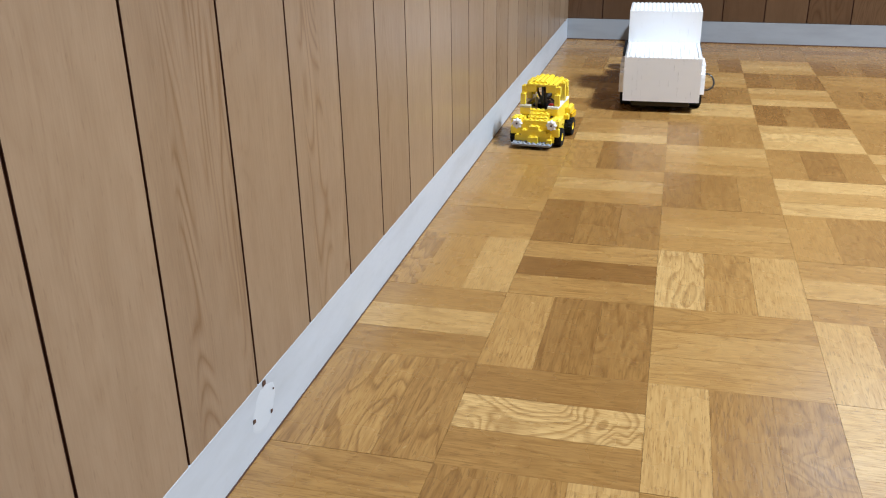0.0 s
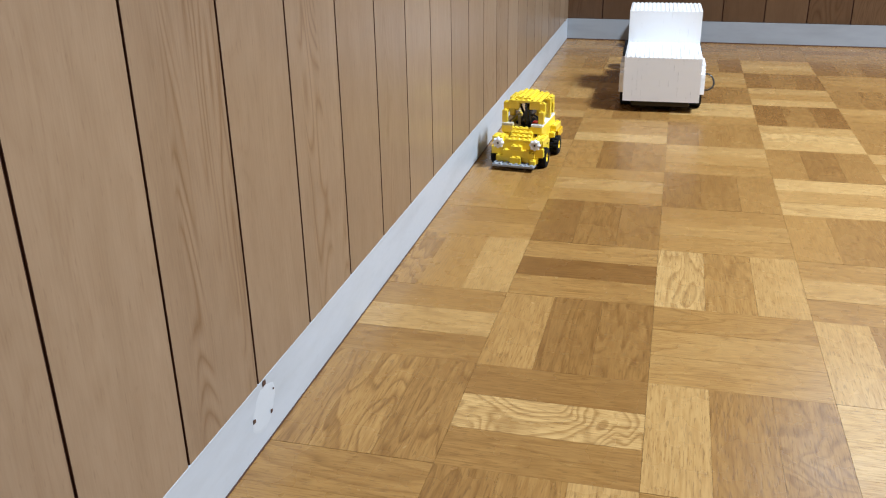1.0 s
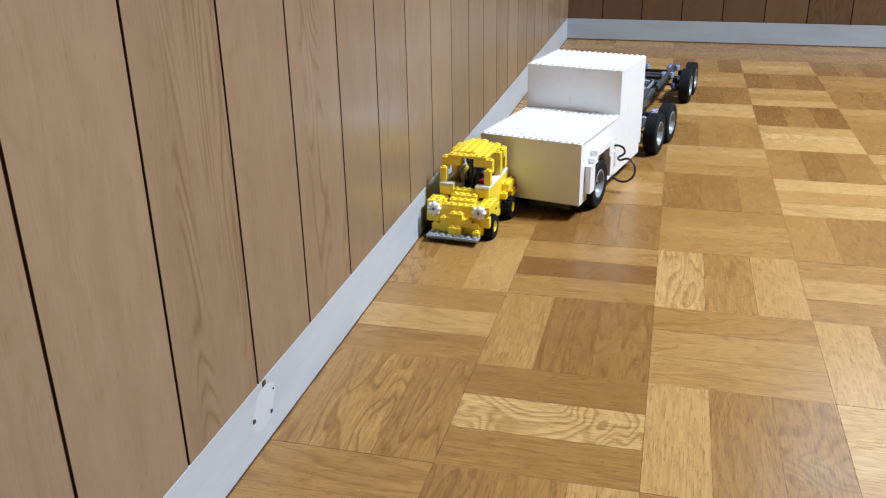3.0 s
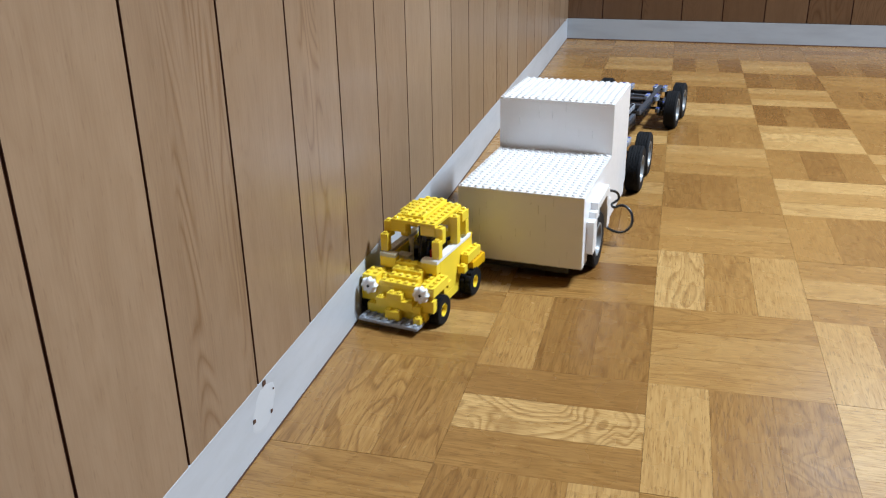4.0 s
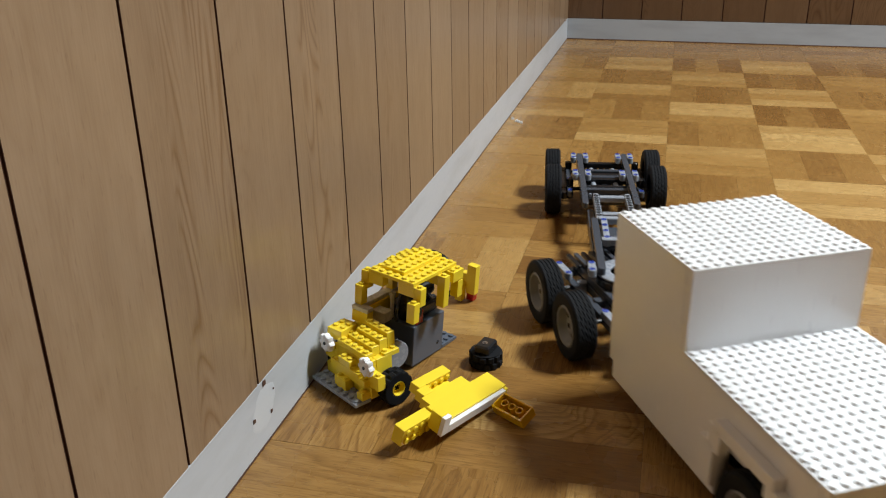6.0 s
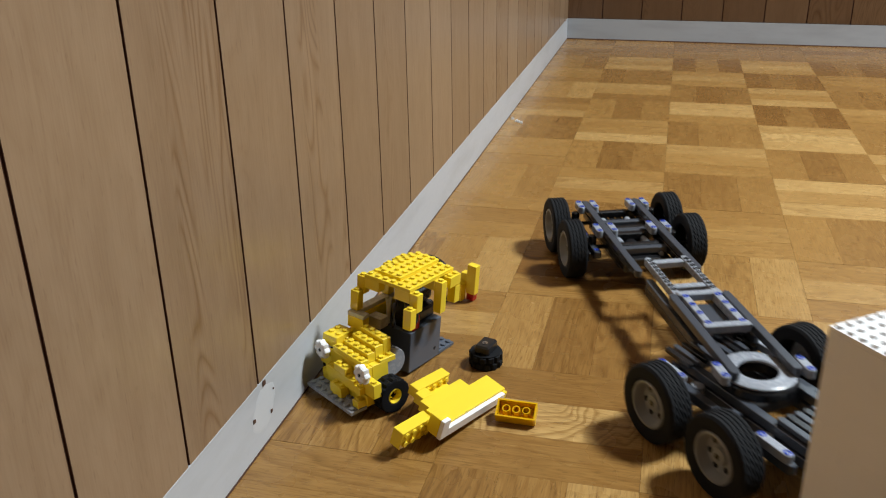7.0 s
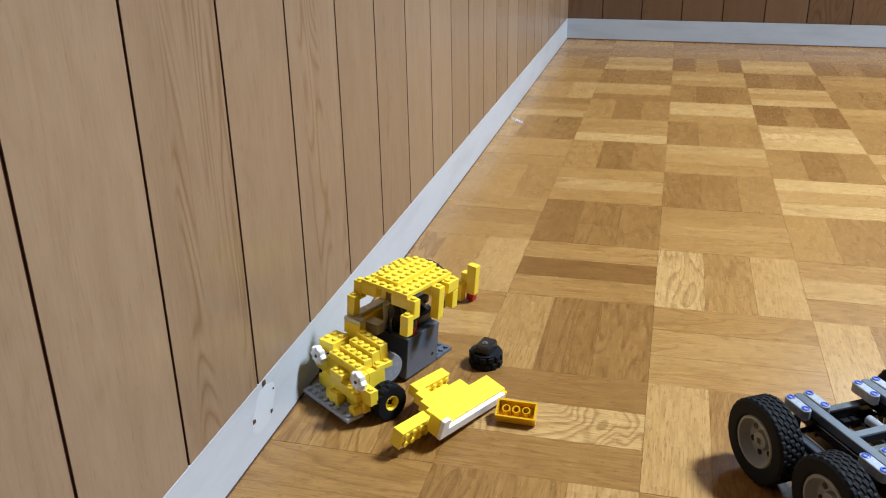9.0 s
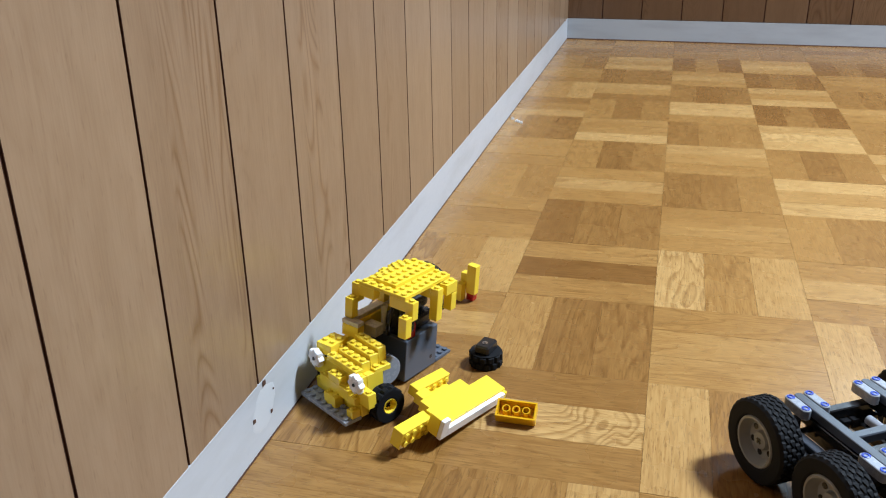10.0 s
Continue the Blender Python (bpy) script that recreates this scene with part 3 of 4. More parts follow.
def side_panel(s, parent):
    """Door panel with white sill and mudguards; s: +1 or -1 side of the jeep."""

    def bx(nm, x0, x1, y0, y1, z0, z1, m, pegs=None, lab="", edge=0.28):
        b = bmesh.new()
        xa, xb = (x0, x1) if s > 0 else (-x1, -x0)
        box(b, xa, xb, y0, y1, z0, z1, edge)
        if pegs:
            studs(b, xa + (xb - xa - 8 * pegs[0]) / 2, y0 + (y1 - y0 - 8 * pegs[1]) / 2, pegs[0], pegs[1], z1)
        return part(nm, b, m, parent, lab)

    pale = WHITE if s > 0 else CREAM
    bx("door_slab", 22, 31, 36.1, 114, 47, 57.4, YELLOW, None, "", 0)
    bx("door_slab", 22, 31, 36.1, 114, 37.4, 47, YELLOW, None, "", 0)
    bx("door_slab", 22, 31, 40, 90, 27.8, 37.4, YELLOW, None, "", 0)
    bx("door_foot", 22, 31, 48, 88, 9, 18.6, YELLOW, (1, 5))
    bx("door_skin", 29.5, 31, 56.2, 84, 18.7, 27.7, YELLOW, None, "", 0)
    bx("door_foot", 22, 31, 44, 56, 18.7, 27.7, YELLOW)
    bx("sill", 23.5, 31.4, 36.1, 110, 57.5, 61.2, pale, None, "white sill strip")
    bx("sill_corner", 14, 31.4, 28, 36, 57.5, 61.2, pale, None, "white corner piece")
    bx("corner_brick", 14, 31, 28, 36, 47, 57.4, YELLOW)
    bx("sill_end", 23.5, 31.4, 110.2, 114, 57.5, 60.6, YELLOW, (0, 0))
    bx("front_mudguard", 24, 39.6, 6 if s < 0 else 2, 27.8 if s < 0 else 36, 36 if s < 0 else 35, 45.6 if s < 0 else 44.9, YELLOW, (2, 2) if s < 0 else (2, 4))
    bx("mudguard_step", 31.2, 39.2, 36.2, 44.2, 31, 37.4, YELLOW, (1, 1))
    bx("rear_mudguard", 31.2, 40, 84, 116, 38, 47.4, YELLOW, (1, 4))
    bx("mudguard_step", 31.2, 39.2, 76, 84, 30, 37.4, YELLOW, (1, 1))


R_JEEP = 15.0


def jeep():
    base = tagged(new("toy_jeep"), "yellow toy-brick jeep with white round headlights and black tyres", "toy jeep")

    # nose: bumper, grille, stepped bonnet and headlights; y 0 at the grille
    nose = brick("front_end", -24, 2, 6, 6, 5, 1, DARK_GREY, base)

    def n(nm, x, y, z, nx, ny, pl, m=YELLOW, top=True, label=""):
        return brick(nm, x + 24, y - 2, z - 6, nx, ny, pl, m, nose, top, label)

    n("bumper", -34, -15, 6, 8, 2, 1, LIGHT_GREY, True, "grey studded bumper plate")
    n("grille_brick", -32, 0, 9.4, 8, 1, 3)
    n("grille_brick", -8, -9, 9.4, 2, 1, 3)
    n("grille_brick", 22, -8, 9.4, 1, 1, 2)
    n("grille_brick", -20, -4, 19.1, 5, 1, 3)
    n("grille_brick", 20, -4, 19.1, 1, 1, 2)
    n("grille_brick", -8, -4, 28.8, 2, 1, 2)
    n("grille_brick", -24, 4.2, 19.1, 6, 1, 6)
    n("side_brick", -40, 4, 20, 2, 1, 3.6)
    n("side_brick", 24, 1, 19.2, 2, 1, 3.9)
    n("hood_brick", -20, 4.2, 38.4, 5, 1, 1.5)
    n("hood_brick", -24, 12.3, 19.1, 6, 2, 6, YELLOW, False)
    n("hood_brick", -14, 12.3, 38.4, 4, 1, 2.6)
    n("hood_brick", -14, 20.4, 38.4, 4, 1, 3.8)
    n("hood_brick", -27, 16.3, 37, 1, 3, 1.8)
    n("hood_brick", -14, 28.5, 38.4, 4, 1, 5)
    n("hood_brick", 15.9, 20.4, 36, 1, 2, 1.4)
    n("bulkhead", -20, 36.6, 19.1, 4, 1, 7, BLACK, False)
    flower(nose, -28 + 24, -3 - 2, 38.5 - 6)
    flower(nose, 28 + 24, -3 - 2, 38.5 - 6)
    bm = bmesh.new()
    rod(bm, 12.5, -2, 3, "x", (15, 38, 30), 28)
    part("gear_guard", bm, LIGHT_GREY, base, "grey round gear", None, True)

    # cabin: slate tub that carries fittings, door panel, posts and roof
    bm = bmesh.new()
    box(bm, -24, 16, 56, 102, 5, 44, 0.6)
    studs(bm, 8, 57, 1, 1, 44)
    cabin = part("cabin", bm, SLATE, base, "dark slate tub")

    def b(nm, x, y, z, nx, ny, pl, m=YELLOW, top=True, label=""):
        return brick(nm, x, y, z, nx, ny, pl, m, cabin, top, label)

    bm = bmesh.new()
    box(bm, -20, 10, 66, 100, 44.2, 56, 2.0)
    rod(bm, 7, 66, 100, "y", (-2, 0, 64), 18)
    part("engine_block", bm, BLACK, cabin)
    bm = bmesh.new()
    turn(bm, [(9.5 + 1.4 * math.cos(k * math.pi / 4), 1.4 * math.sin(k * math.pi / 4)) for k in range(9)], 24, "y", (8, 62, 58))
    part("steering_wheel", bm, BLACK, cabin, "", None, True)
    bm = bmesh.new()
    box(bm, -4, 5, 60, 66, 44.2, 88, 0.6)
    part("column", bm, BLACK, cabin)
    bm = bmesh.new()
    box(bm, 8, 15, 60, 70, 44.3, 57, 0.5)
    part("red_brick", bm, RED, cabin)
    bm = bmesh.new()
    turn(bm, [(0, 44), (2.0, 44), (2.0, 58), (3.2, 68), (2.6, 68), (0, 62)], 14, "z", (-12, 60, 0))
    part("lever", bm, CREAM, cabin, "cream plastic lever", None, True)
    bm = bmesh.new()
    turn(bm, [(22 + 2.1 * math.cos(k * math.pi / 4), 2.1 * math.sin(k * math.pi / 4)) for k in range(9)], 36, "y", (0, 106, 73))
    rod(bm, 2.1, 98, 107, "y", (0, 0, 52), 12)
    part("rear_hoop", bm, BLACK, cabin, "black tube hoop", None, True)
    cu = bpy.data.curves.new("cable", "CURVE")
    cu.dimensions, cu.bevel_depth, cu.bevel_resolution = "3D", 0.0015, 2
    sp = cu.splines.new("BEZIER")
    pts = [(-4, 57, 44), (2, 49, 52), (4, 46, 62), (3, 52, 74), (0, 60, 84)]
    sp.bezier_points.add(len(pts) - 1)
    for bp, p in zip(sp.bezier_points, pts):
        bp.co = [v * MM for v in p]
        bp.handle_left_type = bp.handle_right_type = "AUTO"
    cu.materials.append(BLACK)
    lead = tagged(new("cable", cu), "thin black cable")
    lead.parent = cabin
    b("seat_brick", -24, 44.2, 44.2, 2, 1.4, 3, CREAM, False)
    b("tow_plate", 0, 102.2, 5, 2, 3, 1, SLATE)
    side_panel(-1, cabin)
    # stepped posts under the roof
    for s in (-1, 1):
        xa = 24 if s > 0 else -32
        xi = 8 if s > 0 else -24
        b("post_brick", xa, 32, 61.4, 1, 1, 5.6)
        b("post_brick", xa, 40.1, 74.4, 1, 1, 5)
        b("post_brick", xi, 40.1, 80.8, 2, 1, 3, YELLOW, False)
        b("post_brick", xa, 75, 61.4, 1, 1, 9)
        b("post_brick", xi, 75, 80.8, 2, 1, 3, YELLOW, False)
        b("post_brick", xa, 88, 80.8, 1, 2, 3)
        b("post_brick", xa, 96, 64, 1, 1, 5, YELLOW, False)
        b("post_brick", xi, 96, 80.8, 2, 1, 3, YELLOW, False)
    b("roof_plate", -24, 40, 90.5, 3, 8, 1)
    b("roof_plate", 0, 40, 90.5, 3, 8, 1)
    b("roof_plate", -16, 48, 93.7, 3, 7, 1)
    wheels = []
    for x, y, s in ((35, 21, 1), (-35, 21, -1), (-37, 94, -1)):
        wheels.append(wheel(base, x, y, R_JEEP, R_JEEP, 14, YELLOW, s, True))
    axle(base, 21, 34, R_JEEP, 2.2)
    bm = bmesh.new()
    rod(bm, 2.2, -36, 16, "x", (0, 94, R_JEEP), 10)
    part("axle", bm, BLACK, cabin)
    return base, wheels, cabin, nose


JEEP, JEEP_WHEELS, JEEP_CABIN, JEEP_NOSE = jeep()


def loose_pieces():
    panel = tagged(new("jeep_door_panel"), "yellow toy-brick side panel with a white sill, knocked off the jeep", "toy part")
    side_panel(1, panel)
    # rear wheel that comes off, axle pin upward
    tyre = tagged(new("loose_tyre"), "small black toy tyre with a black hub block", "toy wheel")
    hub = wheel(tyre, 0, 0, 0, R_JEEP, 14, YELLOW, 1, True)
    b = bmesh.new()
    box(b, -15, -5.4, -10, 10, -7, 7, 1.6)
    blk = part("hub_block", b, BLACK, tyre)
    b = bmesh.new()
    turn(b, [(1.2, -15.1), (2.2, -15.4), (2.6, -15.4), (2.6, -15.0)], 14, "x", (0, -2, 0))
    part("pin_end", b, CHROME, blk)
    # hollow two-by-four brick, lying with its tubes in view
    lone = tagged(new("toy_brick"), "yellow toy brick, shade in its colour, lying with its hollow side up", "toy brick")
    b = bmesh.new()
    L, W, H, t = 15.9, 7.9, 9.6, 1.3
    box(b, -L, L, -W, W, -H / 2, -H / 2 + 1.2, 0.2)
    for x0, x1, y0, y1 in ((-L, L, -W, -W + t), (-L, L, W - t, W), (-L, -L + t, -W + t, W - t), (L - t, L, -W + t, W - t)):
        box(b, x0, x1, y0, y1, -H / 2 + 1.2, H / 2)
    studs_down = bmesh.new()
    part("shell", b, SHADED_YELLOW, lone)
    b = bmesh.new()
    for x in (-8, 0, 8):
        turn(b, [(3.25, -3.6), (3.25, 4.6), (2.4, 4.6), (2.4, -3.6)], 16, "z", (x, 0, 0))
    part("tube", b, SHADED_YELLOW, lone, "", None, True)
    studs(studs_down, -16, -8, 4, 2, 0)
    bmesh.ops.rotate(studs_down, cent=(0, 0, 0), matrix=Matrix.Rotation(math.pi, 3, "X"), verts=studs_down.verts)
    bmesh.ops.translate(studs_down, vec=(0, 0, -H / 2 * MM), verts=studs_down.verts)
    part("pegs", studs_down, SHADED_YELLOW, lone)
    # tail piece: upright bricks on a red foot
    tail = tagged(new("jeep_tail_piece"), "two yellow toy bricks stuck together with a small red foot", "toy part")
    for x, y, z, nx, ny, pl, m in ((-12, 0, 0, 1, 1, 6, YELLOW), (-12, 9, 12, 1, 1, 5, YELLOW), (-3, 6, 8.6, 1.3, 1, 10, YELLOW), (-3, 8, 0, 1, 1, 2.6, RED)):
        brick("brick", x, y, z, nx, ny, pl, m, tail, False)
    # clear chips by the skirting
    rnd = random.Random(2)
    for x, y, r in ((-0.2725, 0.562, 3.2), (-0.262, 0.546, 3.4), (-0.252, 0.537, 2.6), (-0.257, 0.541, 2.6)):
        chip = tagged(new("clear_peg"), "tiny clear plastic peg lying on the parquet", "toy part", "clear pegs on the floor")
        chip.matrix_world = pose(x, y, 0.0002, 0, 0, rnd.uniform(0, 180))
        b = bmesh.new()
        turn(b, [(0, 0), (r, 0), (r, 2.2), (r * 0.6, 2.2), (r * 0.6, 4.0), (0, 4.0)], 14)
        part("peg", b, CLEAR, chip, "", None, True)
    return panel, tyre, hub, lone, tail


PANEL, FALLEN, FALLEN_HUB, LONE, TAIL = loose_pieces()

# ---- boards of the walls and strips of the floor ----


def boards():
    def board_mesh(w, material, z0=53.9, z1=ROOM_H * 1000 - 1):
        bm = bmesh.new()
        box(bm, 0, 3, -w / 2, w / 2, z0, z1, 0.25)
        # the sides of a board are stained dark
        for f in bm.faces:
            f.material_index = 1 if abs(f.normal.y) > 0.5 else 0
        me = mesh_of(bm, "board", material)
        me.materials.append(GROOVE)
        return me

    me = board_mesh(PITCH * 1000 - 2.3, BOARD)
    dark = board_mesh(PITCH * 1000 - 3.0, BROWN_BOARD)
    below, above = board_mesh(98.2, BROWN_BOARD, 53.9, WIN[2]), board_mesh(98.2, BROWN_BOARD, WIN[3])
    for k in range(-32, 19):
        ob = new("board", me)
        ob.location = (WALL_X - 0.0022, -0.458 + PITCH * (k + 0.5), 0)
        ob.parent = WALL
    for k in range(40):
        x = 0.091 + 0.1012 * (k - 0.5)
        cut = WIN[0] < x * 1000 < WIN[1]
        for me_k in ((below, above) if cut else (dark,)):
            ob = new("board", me_k)
            ob.parent = BACK
            ob.location = (x, 0.003, 0)
            ob.rotation_euler = (0, 0, radians(-90))


boards()

# tones of the strips, square by square, away from the camera; digits run across or away to near
TONES = {
    -2: {3: "444", 2: "454", 1: "464", 0: "556", -1: "545", -2: "554", -3: "555", -4: "543", -5: "346", -6: "556", -7: "554", -8: "443"},
    -1: {3: "346", 2: "374", 1: "533", 0: "525", -1: "233", -2: "565", -3: "534", -4: "557", -5: "534", -6: "653", -7: "333", -8: "656"},
    0: {3: "555", 2: "644", 1: "555", 0: "756", -1: "455", -2: "334", -3: "655", -4: "344", -5: "775", -6: "323", -7: "565", -8: "242"},
    1: {2: "776", 1: "634", 0: "565", -1: "544", -2: "767", -3: "434", -4: "687", -5: "242", -6: "656", -7: "232", -8: "565"},
    # the farthest squares of this column carry shade as lower digits
    2: {-2: "555", -3: "656", -4: "434", -5: "554", -6: "334", -7: "454", -8: "232"},
}


# strips with a bold figure: column, row, strip
BOLD = {(-1, 2, 1): 1.0, (-2, 2, 0): 0.68, (-2, 2, 1): 0.69, (-2, 2, 2): 0.62, (-2, 0, 0): 0.66, (1, -4, 1): 0.76, (0, 2, 2): 0.74, (0, 0, 0): 0.6, (-1, -2, 1): 0.5, (-1, 1, 1): 0.55, (-1, 1, 2): 0.5}


def parquet():
    rnd = random.Random(4)
    bm = bmesh.new()
    box(bm, -24.93, 24.93, -74.82, 74.82, -8, 0)
    strip = mesh_of(bm, "strip", OAK)
    rest = bmesh.new()
    count = 0
    for i in range(-2, 25):
        for j in range(-10, 25):
            # far rows draw lower tones, shade put into the wood, darkest on the right
            tones = TONES.get(i, {}).get(j) or "".join(rnd.choice(("3344" if i < 0 else "2333") if j <= -8 else "3445566") for _ in range(3))
            upright = (i + j) % 2 == 0
            cx, cy = (i + 0.5) * SQ, -(j + 0.5) * SQ
            near = -2 <= i <= 3 and -10 <= j <= 4
            for n in range(3):
                off = (n - 1) * SQ / 3
                x, y = (cx + off, cy) if upright else (cx, cy - off)
                if y > BACK_Y + 0.06:
                    continue
                tone = int(tones[n]) / 10 + rnd.uniform(-0.03, 0.03)
                if near and count < 300:
                    ob = new("strip", strip)
                    ob.parent = FLOOR
                    ob.location = (x, y, rnd.uniform(-0.00012, 0.00012))
                    ob.rotation_euler = (0, 0, (0 if upright else math.pi / 2) + (math.pi if rnd.random() < 0.5 else 0))
                    ob.color = (tone, BOLD.get((i, j, n), rnd.random() ** 1.6 * 0.50), 0, 1)
                    count += 1
                else:
                    hx, hy = (24.85, 74.8) if upright else (74.8, 24.85)
                    box(rest, x * 1000 - hx, x * 1000 + hx, y * 1000 - hy, y * 1000 + hy, -8, 0)
    far = part("strip_rest", rest, OAK, FLOOR)
    far.color = (0.45, 0.3, 0, 1)
    tagged(far, kind="stuff")


parquet()

# ---- paths: seconds, x, y, heading in degrees ----
LORRY_PATH = [(0.0, -0.0177, 0.6579, 1.2), (1.0, -0.0177, 0.6579, 1.2), (1.25, -0.016, 0.625, 1.6), (1.5, -0.0109, 0.5455, 2.3), (2.0, -0.0406, 0.370, -3.3), (2.5, -0.1311, 0.210, -13.8),
              (2.8, -0.1620, 0.131, -14.0), (3.3, -0.1700, 0.028, -10.8), (3.8, -0.1565, -0.0731, -7.7), (4.5, -0.1022, -0.2169, 0.5), (5.0, -0.0725, -0.2893, 5.8), (5.2, -0.0356, -0.3445, 9.7),
              (5.5, 0.0414, -0.4335, 18.8), (5.7, 0.0980, -0.4861, 24.4), (6.2, 0.190, -0.548, 31.0), (6.8, 0.2786, -0.610, 36.3), (7.0, 0.318, -0.6545, 38.4)]
TAIL_PATH = [(7.2, -0.0400, -0.0230, 23.8), (7.5, -0.0030, -0.1086, 26.2), (8.0, 0.0685, -0.2567, 30.4), (8.5, 0.1158, -0.3413, 31.5), (8.8, 0.1285, -0.3622, 32.2), (9.0, 0.1293, -0.3632, 32.2), (10.0, 0.1293, -0.3632, 32.2)]
TRAIL_TURN = [(0.0, 1.2), (1.5, 1.4), (2.0, -0.6), (2.5, -4.0), (3.2, -8.6), (3.8, -9.2), (4.5, -6.0), (5.0, -4.6), (5.5, 1.8), (5.7, 4.5), (6.2, 11.0), (6.8, 18.4), (7.0, 20.9)]
JEEP_PATH = [(0.0, -0.2070, 0.3900, -5.3), (0.5, -0.2110, 0.3325, -5.3), (1.0, -0.2150, 0.2740, -5.2), (1.5, -0.2180, 0.2115, -4.9), (2.0, -0.2245, 0.1515, -4.9), (2.5, -0.2325, 0.0820, -5.8), (3.2, -0.2360, -0.0650, -5.2),
             (3.8, -0.2368, -0.2035, -5.2), (4.0, -0.2415, -0.2455, -10.5), (4.5, -0.2455, -0.3160, -27.5), (5.0, -0.2485, -0.3395, -38.0), (5.2, -0.2480, -0.3480, -37.0), (5.5, -0.2440, -0.3640, -34.8), (7.0, -0.2433, -0.3850, -34.6),
             (7.5, -0.2433, -0.3876, -34.6), (8.0, -0.2432, -0.3906, -34.6), (8.5, -0.2428, -0.3922, -34.6), (9.0, -0.2426, -0.3955, -34.6), (9.5, -0.2427, -0.3973, -34.6), (10.0, -0.2428, -0.3998, -34.6)]


def ease(rows, t):
    """Values at t on a smooth curve through the rows, with no overshoot."""
    rows = [tuple(r) for r in rows]
    if t <= rows[0][0]:
        return rows[0][1:]
    if t >= rows[-1][0]:
        return rows[-1][1:]
    k = max(i for i in range(len(rows) - 1) if rows[i][0] <= t)
    a, b = rows[k], rows[k + 1]
    h = b[0] - a[0]
    u = (t - a[0]) / h
    out = []
    for j in range(1, len(a)):
        d = (b[j] - a[j]) / h

        def slope(i, before, after):
            if i == 0 or i == len(rows) - 1 or before * after <= 0:
                return 0.0
            return 2 * before * after / (before + after)

        d0 = (a[j] - rows[k - 1][j]) / (a[0] - rows[k - 1][0]) if k else 0.0
        d1 = (rows[k + 2][j] - b[j]) / (rows[k + 2][0] - b[0]) if k + 2 < len(rows) else 0.0
        m0, m1 = slope(k, d0, d), slope(k + 1, d, d1)
        out.append((2 * u**3 - 3 * u**2 + 1) * a[j] + (u**3 - 2 * u**2 + u) * h * m0 + (3 * u**2 - 2 * u**3) * b[j] + (u**3 - u**2) * h * m1)
    return tuple(out)


TIMES = [k / 10 for k in range(101)]
HITCH = 0.384


def on_floor(x, y, a):
    return pose(x, y, 0, 0, 0, a)


LEAN = [(0.0, 0.0), (4.0, 0.0), (4.4, -3.0), (5.0, -3.3), (5.4, 0.0), (10.0, 0.0)]


def jeep_pose(t, x, y, a):
    """The jeep on the floor; pushed, it leans on its wheels at the wall side."""
    edge = Matrix.Translation((-0.044, 0, 0))
    return on_floor(x, y, a) @ edge @ Matrix.Rotation(radians(ease(LEAN, t)[0]), 4, "Y") @ edge.inverted()


def lorry_and_trailer():
    """Poses of both at every tenth of a second; the hinge holds them together."""
    tug, tow = [], []
    lead_turn = [(7.0, 38.4), (7.5, 42.0), (8.2, 46.0), (8.8, 49.0), (10.0, 49.0)]
    join = [(6.9, *tail_at(6.9)), (7.0, *tail_at(7.0))] + TAIL_PATH
    for t in TIMES:
        if t <= 7.0:
            x, y, a = ease(LORRY_PATH, t)
            ox, oy, b = tail_at(t)
        else:
            ox, oy, b = ease(join, t)
            hx, hy = ox + math.sin(radians(b)) * HINGE * MM, oy - math.cos(radians(b)) * HINGE * MM
            a = ease(lead_turn, t)[0]
            x, y = hx + math.sin(radians(a)) * HITCH, hy - math.cos(radians(a)) * HITCH
        tug.append((t, x, y, a))
        tow.append((t, ox, oy, b))
    return tug, tow


def tail_at(t):
    x, y, a = ease(LORRY_PATH, t)
    b = ease(TRAIL_TURN, t)[0]
    hx, hy = x - math.sin(radians(a)) * HITCH, y + math.cos(radians(a)) * HITCH
    return hx - math.sin(radians(b)) * HINGE * MM, hy + math.cos(radians(b)) * HINGE * MM, b


def roll_wheels(wheels, path, radius, carried_by=None):
    """Turn each wheel by the way that its hub has gone forward."""
    for hub in wheels:
        lx, ly, lz = hub.location
        rows, spin, last = [], 0.0, None
        for t, x, y, a in path:
            c, s = math.cos(radians(a)), math.sin(radians(a))
            p = (x + c * lx - s * ly, y + s * lx + c * ly)
            if last:
                spin += ((p[0] - last[0]) * s - (p[1] - last[1]) * c) / radius
            last = p
            m = Matrix.Translation((lx, ly, lz)) @ Matrix.Rotation(spin, 4, "X")
            rows.append((t, carried_by(t) @ m if carried_by else m))
        walk(hub, rows)


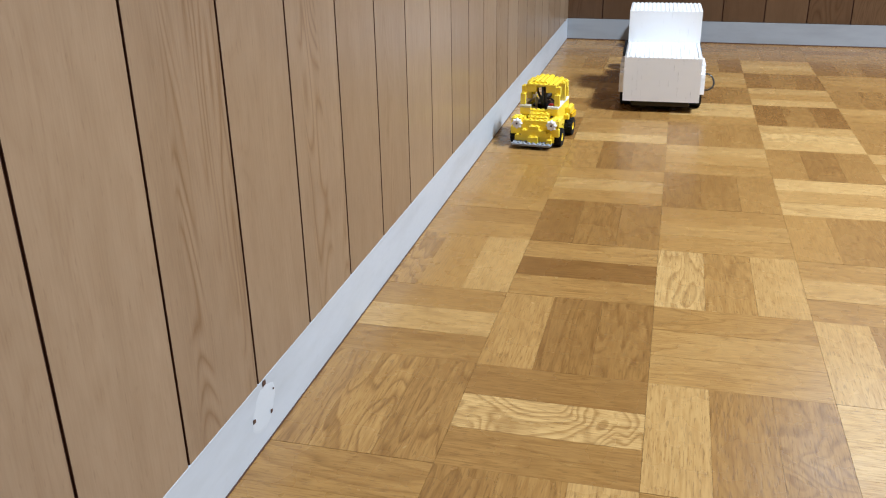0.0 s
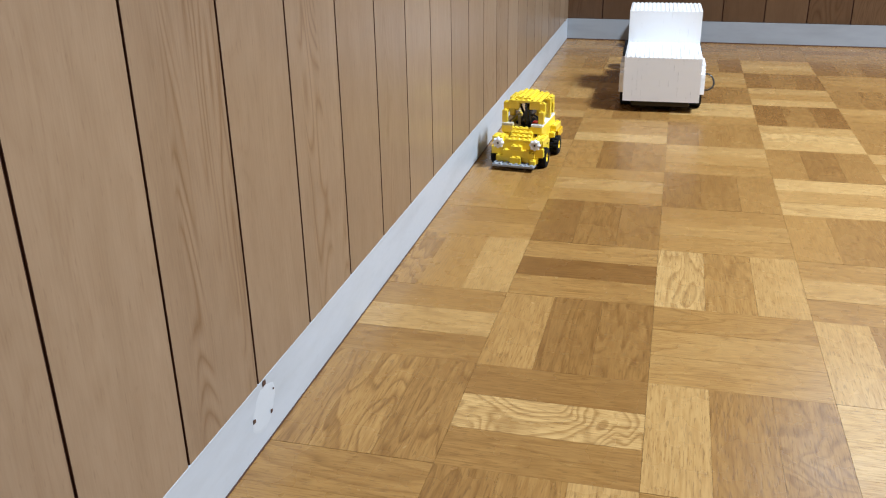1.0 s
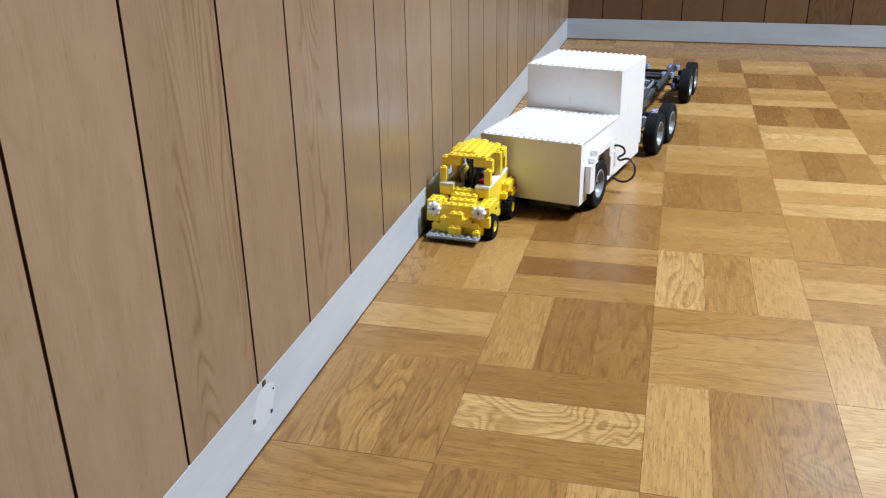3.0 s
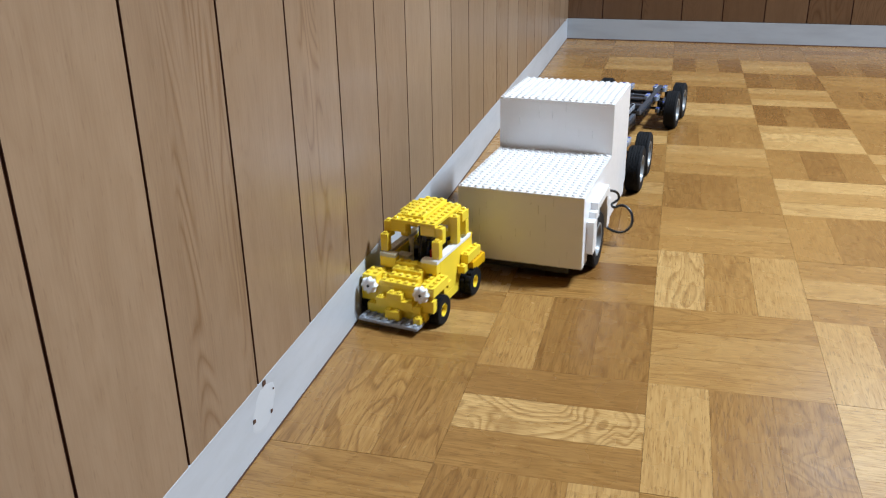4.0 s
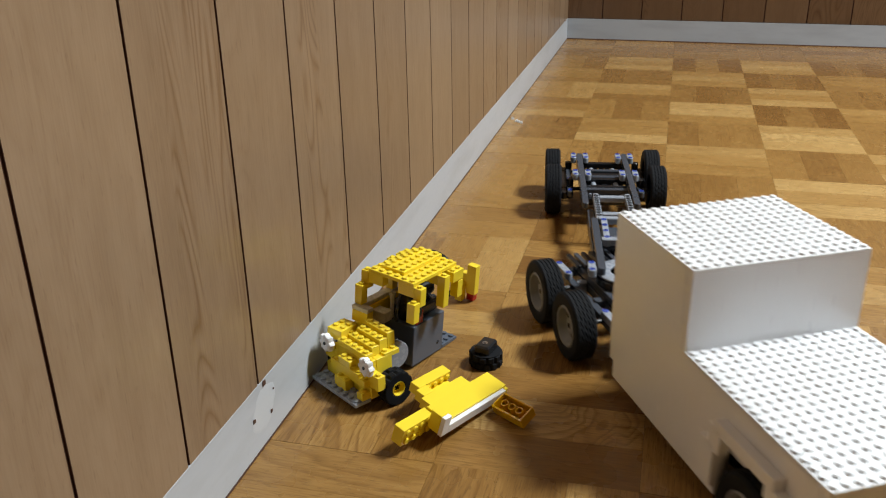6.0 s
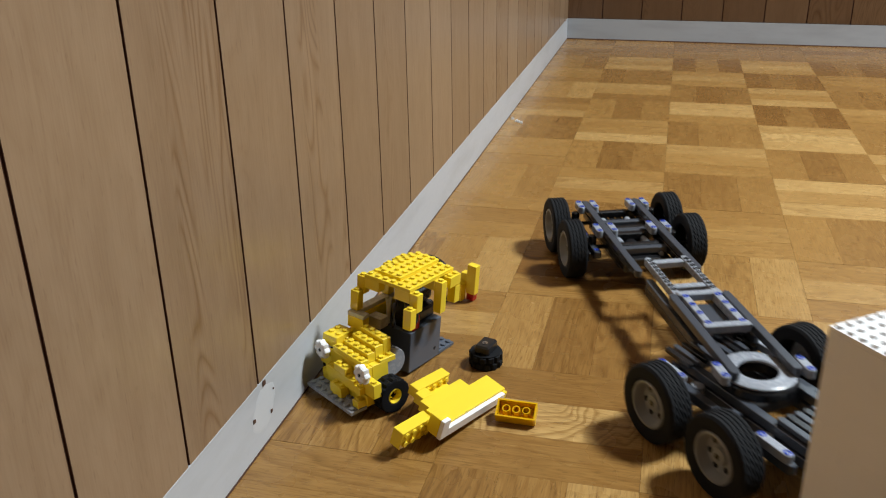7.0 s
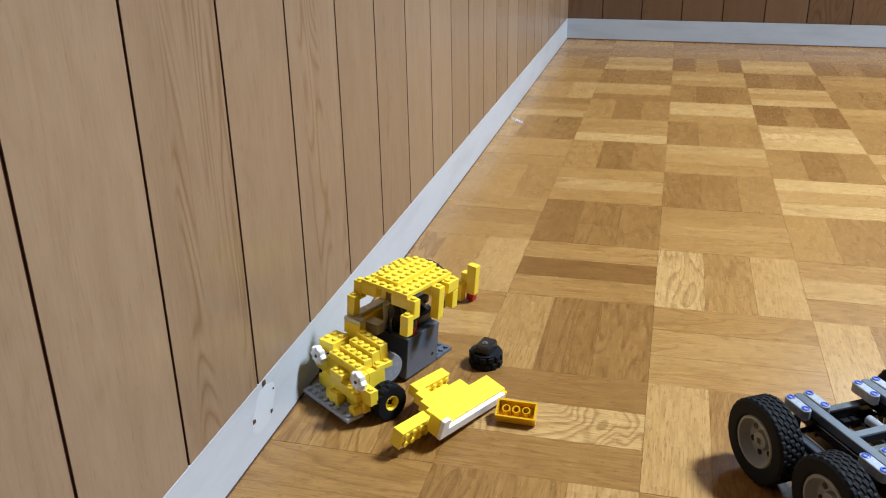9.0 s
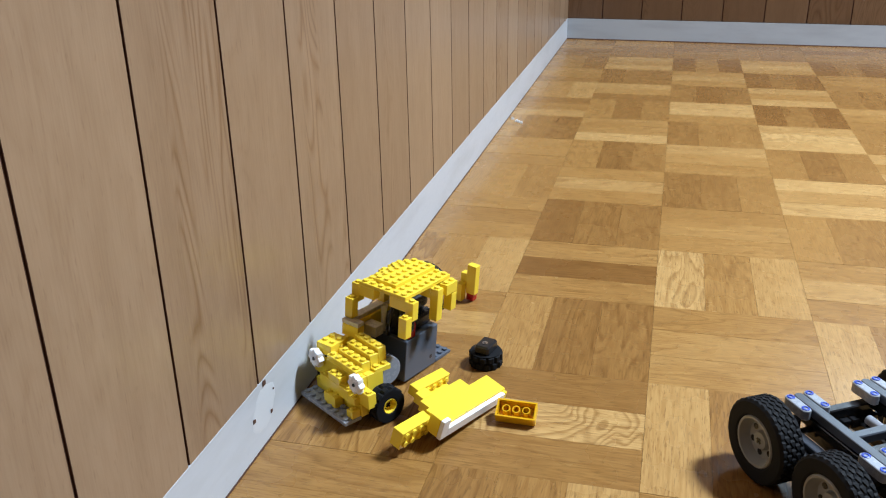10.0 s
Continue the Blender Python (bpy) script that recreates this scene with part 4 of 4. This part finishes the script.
def motions():
    tug, tow = lorry_and_trailer()
    jp = [(t, *ease(JEEP_PATH, t)) for t in TIMES]
    for thing, path in ((LORRY, tug), (TRAILER, tow)):
        walk(thing, [(t, on_floor(x, y, a)) for t, x, y, a in path])
    walk(JEEP, [(t, jeep_pose(t, x, y, a)) for t, x, y, a in jp])
    roll_wheels(LORRY_WHEELS, tug, R_TYRE * MM)
    roll_wheels(TRAILER_WHEELS, tow, R_TYRE * MM)
    # knocked, the cabin turns against the nose and sags on the side that has lost its wheel
    settle = [(0.0, 0.0), (5.0, 0.0), (5.5, 1.0), (10.0, 1.0)]
    end_nose, end_cabin = on_floor(-0.2428, -0.3998, -34.6), pose(-0.2372, -0.3975, 0.0018, -3.0, 3.5, -20.6)
    shift = end_nose.inverted() @ end_cabin

    def cabin_rel(t):
        return Matrix.Identity(4).lerp(shift, ease(settle, t)[0])

    # while it is pressed along the wall the nose bends round
    fixed = Matrix.Translation((-0.024, 0.002, 0.006))
    bent = Matrix.Translation((0.0, 0.006, 0)) @ Matrix.Rotation(radians(-5), 4, "Z") @ Matrix.Translation((-0.024, -0.004, 0.006))
    walk(JEEP_NOSE, [(0.0, fixed), (3.9, fixed), (4.4, bent), (5.1, bent), (5.5, fixed), (10.0, fixed)])
    walk(JEEP_CABIN, [(t, cabin_rel(t)) for t in TIMES])
    roll_wheels(JEEP_WHEELS[:2], jp, R_JEEP * MM)
    roll_wheels(JEEP_WHEELS[2:], jp, R_JEEP * MM, cabin_rel)

    def riding(until, off=Matrix.Identity(4)):
        return [(t, jeep_pose(t, x, y, a) @ off) for t, x, y, a in jp if t <= until + 1e-6]

    # the door panel slides off, topples outward and comes to rest with its inner face up
    walk(PANEL, riding(5.0) + [(5.15, pose(-0.2485, -0.3300, 0.001, 0, 2, -50)), (5.3, pose(-0.2434, -0.3322, 0.0015, 0, 3, -62)), (5.4, pose(-0.2265, -0.3400, 0.0016, 0, 5, -74)), (5.5, pose(-0.2197, -0.3338, 0.0053, 0, 14, -80)),
                               (5.6, pose(-0.2239, -0.3380, 0.0292, 0, 48, -72)), (5.65, pose(-0.2220, -0.3780, 0.0470, 6, 78, -40)), (5.7, pose(-0.2130, -0.4085, 0.0565, 14, 100, -15)),
                               (6.0, pose(-0.2063, -0.4315, 0.0573, 16, 105, -9.5)), (6.2, pose(-0.2057, -0.4350, 0.0573, 16.4, 105.7, -9.1)), (10.0, pose(-0.2057, -0.4350, 0.0573, 16.4, 105.7, -9.1))])
    seat = Matrix.Translation((0.037, 0.094, R_JEEP * MM))
    walk(FALLEN, riding(5.1, seat) + [(5.25, pose(-0.160, -0.285, 0.0152, 0, 20, -35)), (5.4, pose(-0.148, -0.296, 0.016, 0, 50, -30)), (5.55, pose(-0.143, -0.303, 0.012, 0, 80, -20)),
                                      (5.7, pose(-0.1419, -0.2985, 0.0067, 0, 90, -14)), (10.0, pose(-0.1419, -0.2985, 0.0067, 0, 90, -14))])
    # a mudguard brick is thrown clear
    corner = Matrix.Translation((0.034, 0.108, 0.0315)) @ Matrix.Rotation(radians(90), 4, "Z") @ Matrix.Rotation(radians(180), 4, "X")
    walk(LONE, riding(4.8, corner) + [(5.0, pose(-0.1511, -0.2913, 0.022, 30, 30, 20)), (5.1, pose(-0.1394, -0.3148, 0.020, 30, 20, -10)), (5.3, pose(-0.1261, -0.3408, 0.007, 10, 5, -35)), (5.5, pose(-0.1216, -0.3489, 0.007, 16, 0, -62)), (5.6, pose(-0.1190, -0.3590, 0.007, 12, 0, -88)),
                                      (5.7, pose(-0.1155, -0.3704, 0.007, 12, 0, -104)), (5.9, pose(-0.1060, -0.3780, 0.0080, 20, 0, -60)), (6.2, pose(-0.0995, -0.3820, 0.0084, 26, 0, -4)), (6.5, pose(-0.0995, -0.3820, 0.0084, 28, 0, -1)), (10.0, pose(-0.0995, -0.3820, 0.0084, 28, 0, -1))])
    back = Matrix.Translation((0.0, 0.122, 0.022))
    walk(TAIL, riding(4.6, back) + [(4.8, pose(-0.188, -0.195, 0.022, 0, 0, -25)), (5.0, pose(-0.184, -0.184, 0.018, 0, 2, -22)), (5.3, pose(-0.186, -0.186, 0.010, 0, 5, -20)), (5.5, pose(-0.188, -0.186, 0.001, 0, 5, -20)), (10.0, pose(-0.188, -0.186, 0.001, 0, 5, -20))])


motions()
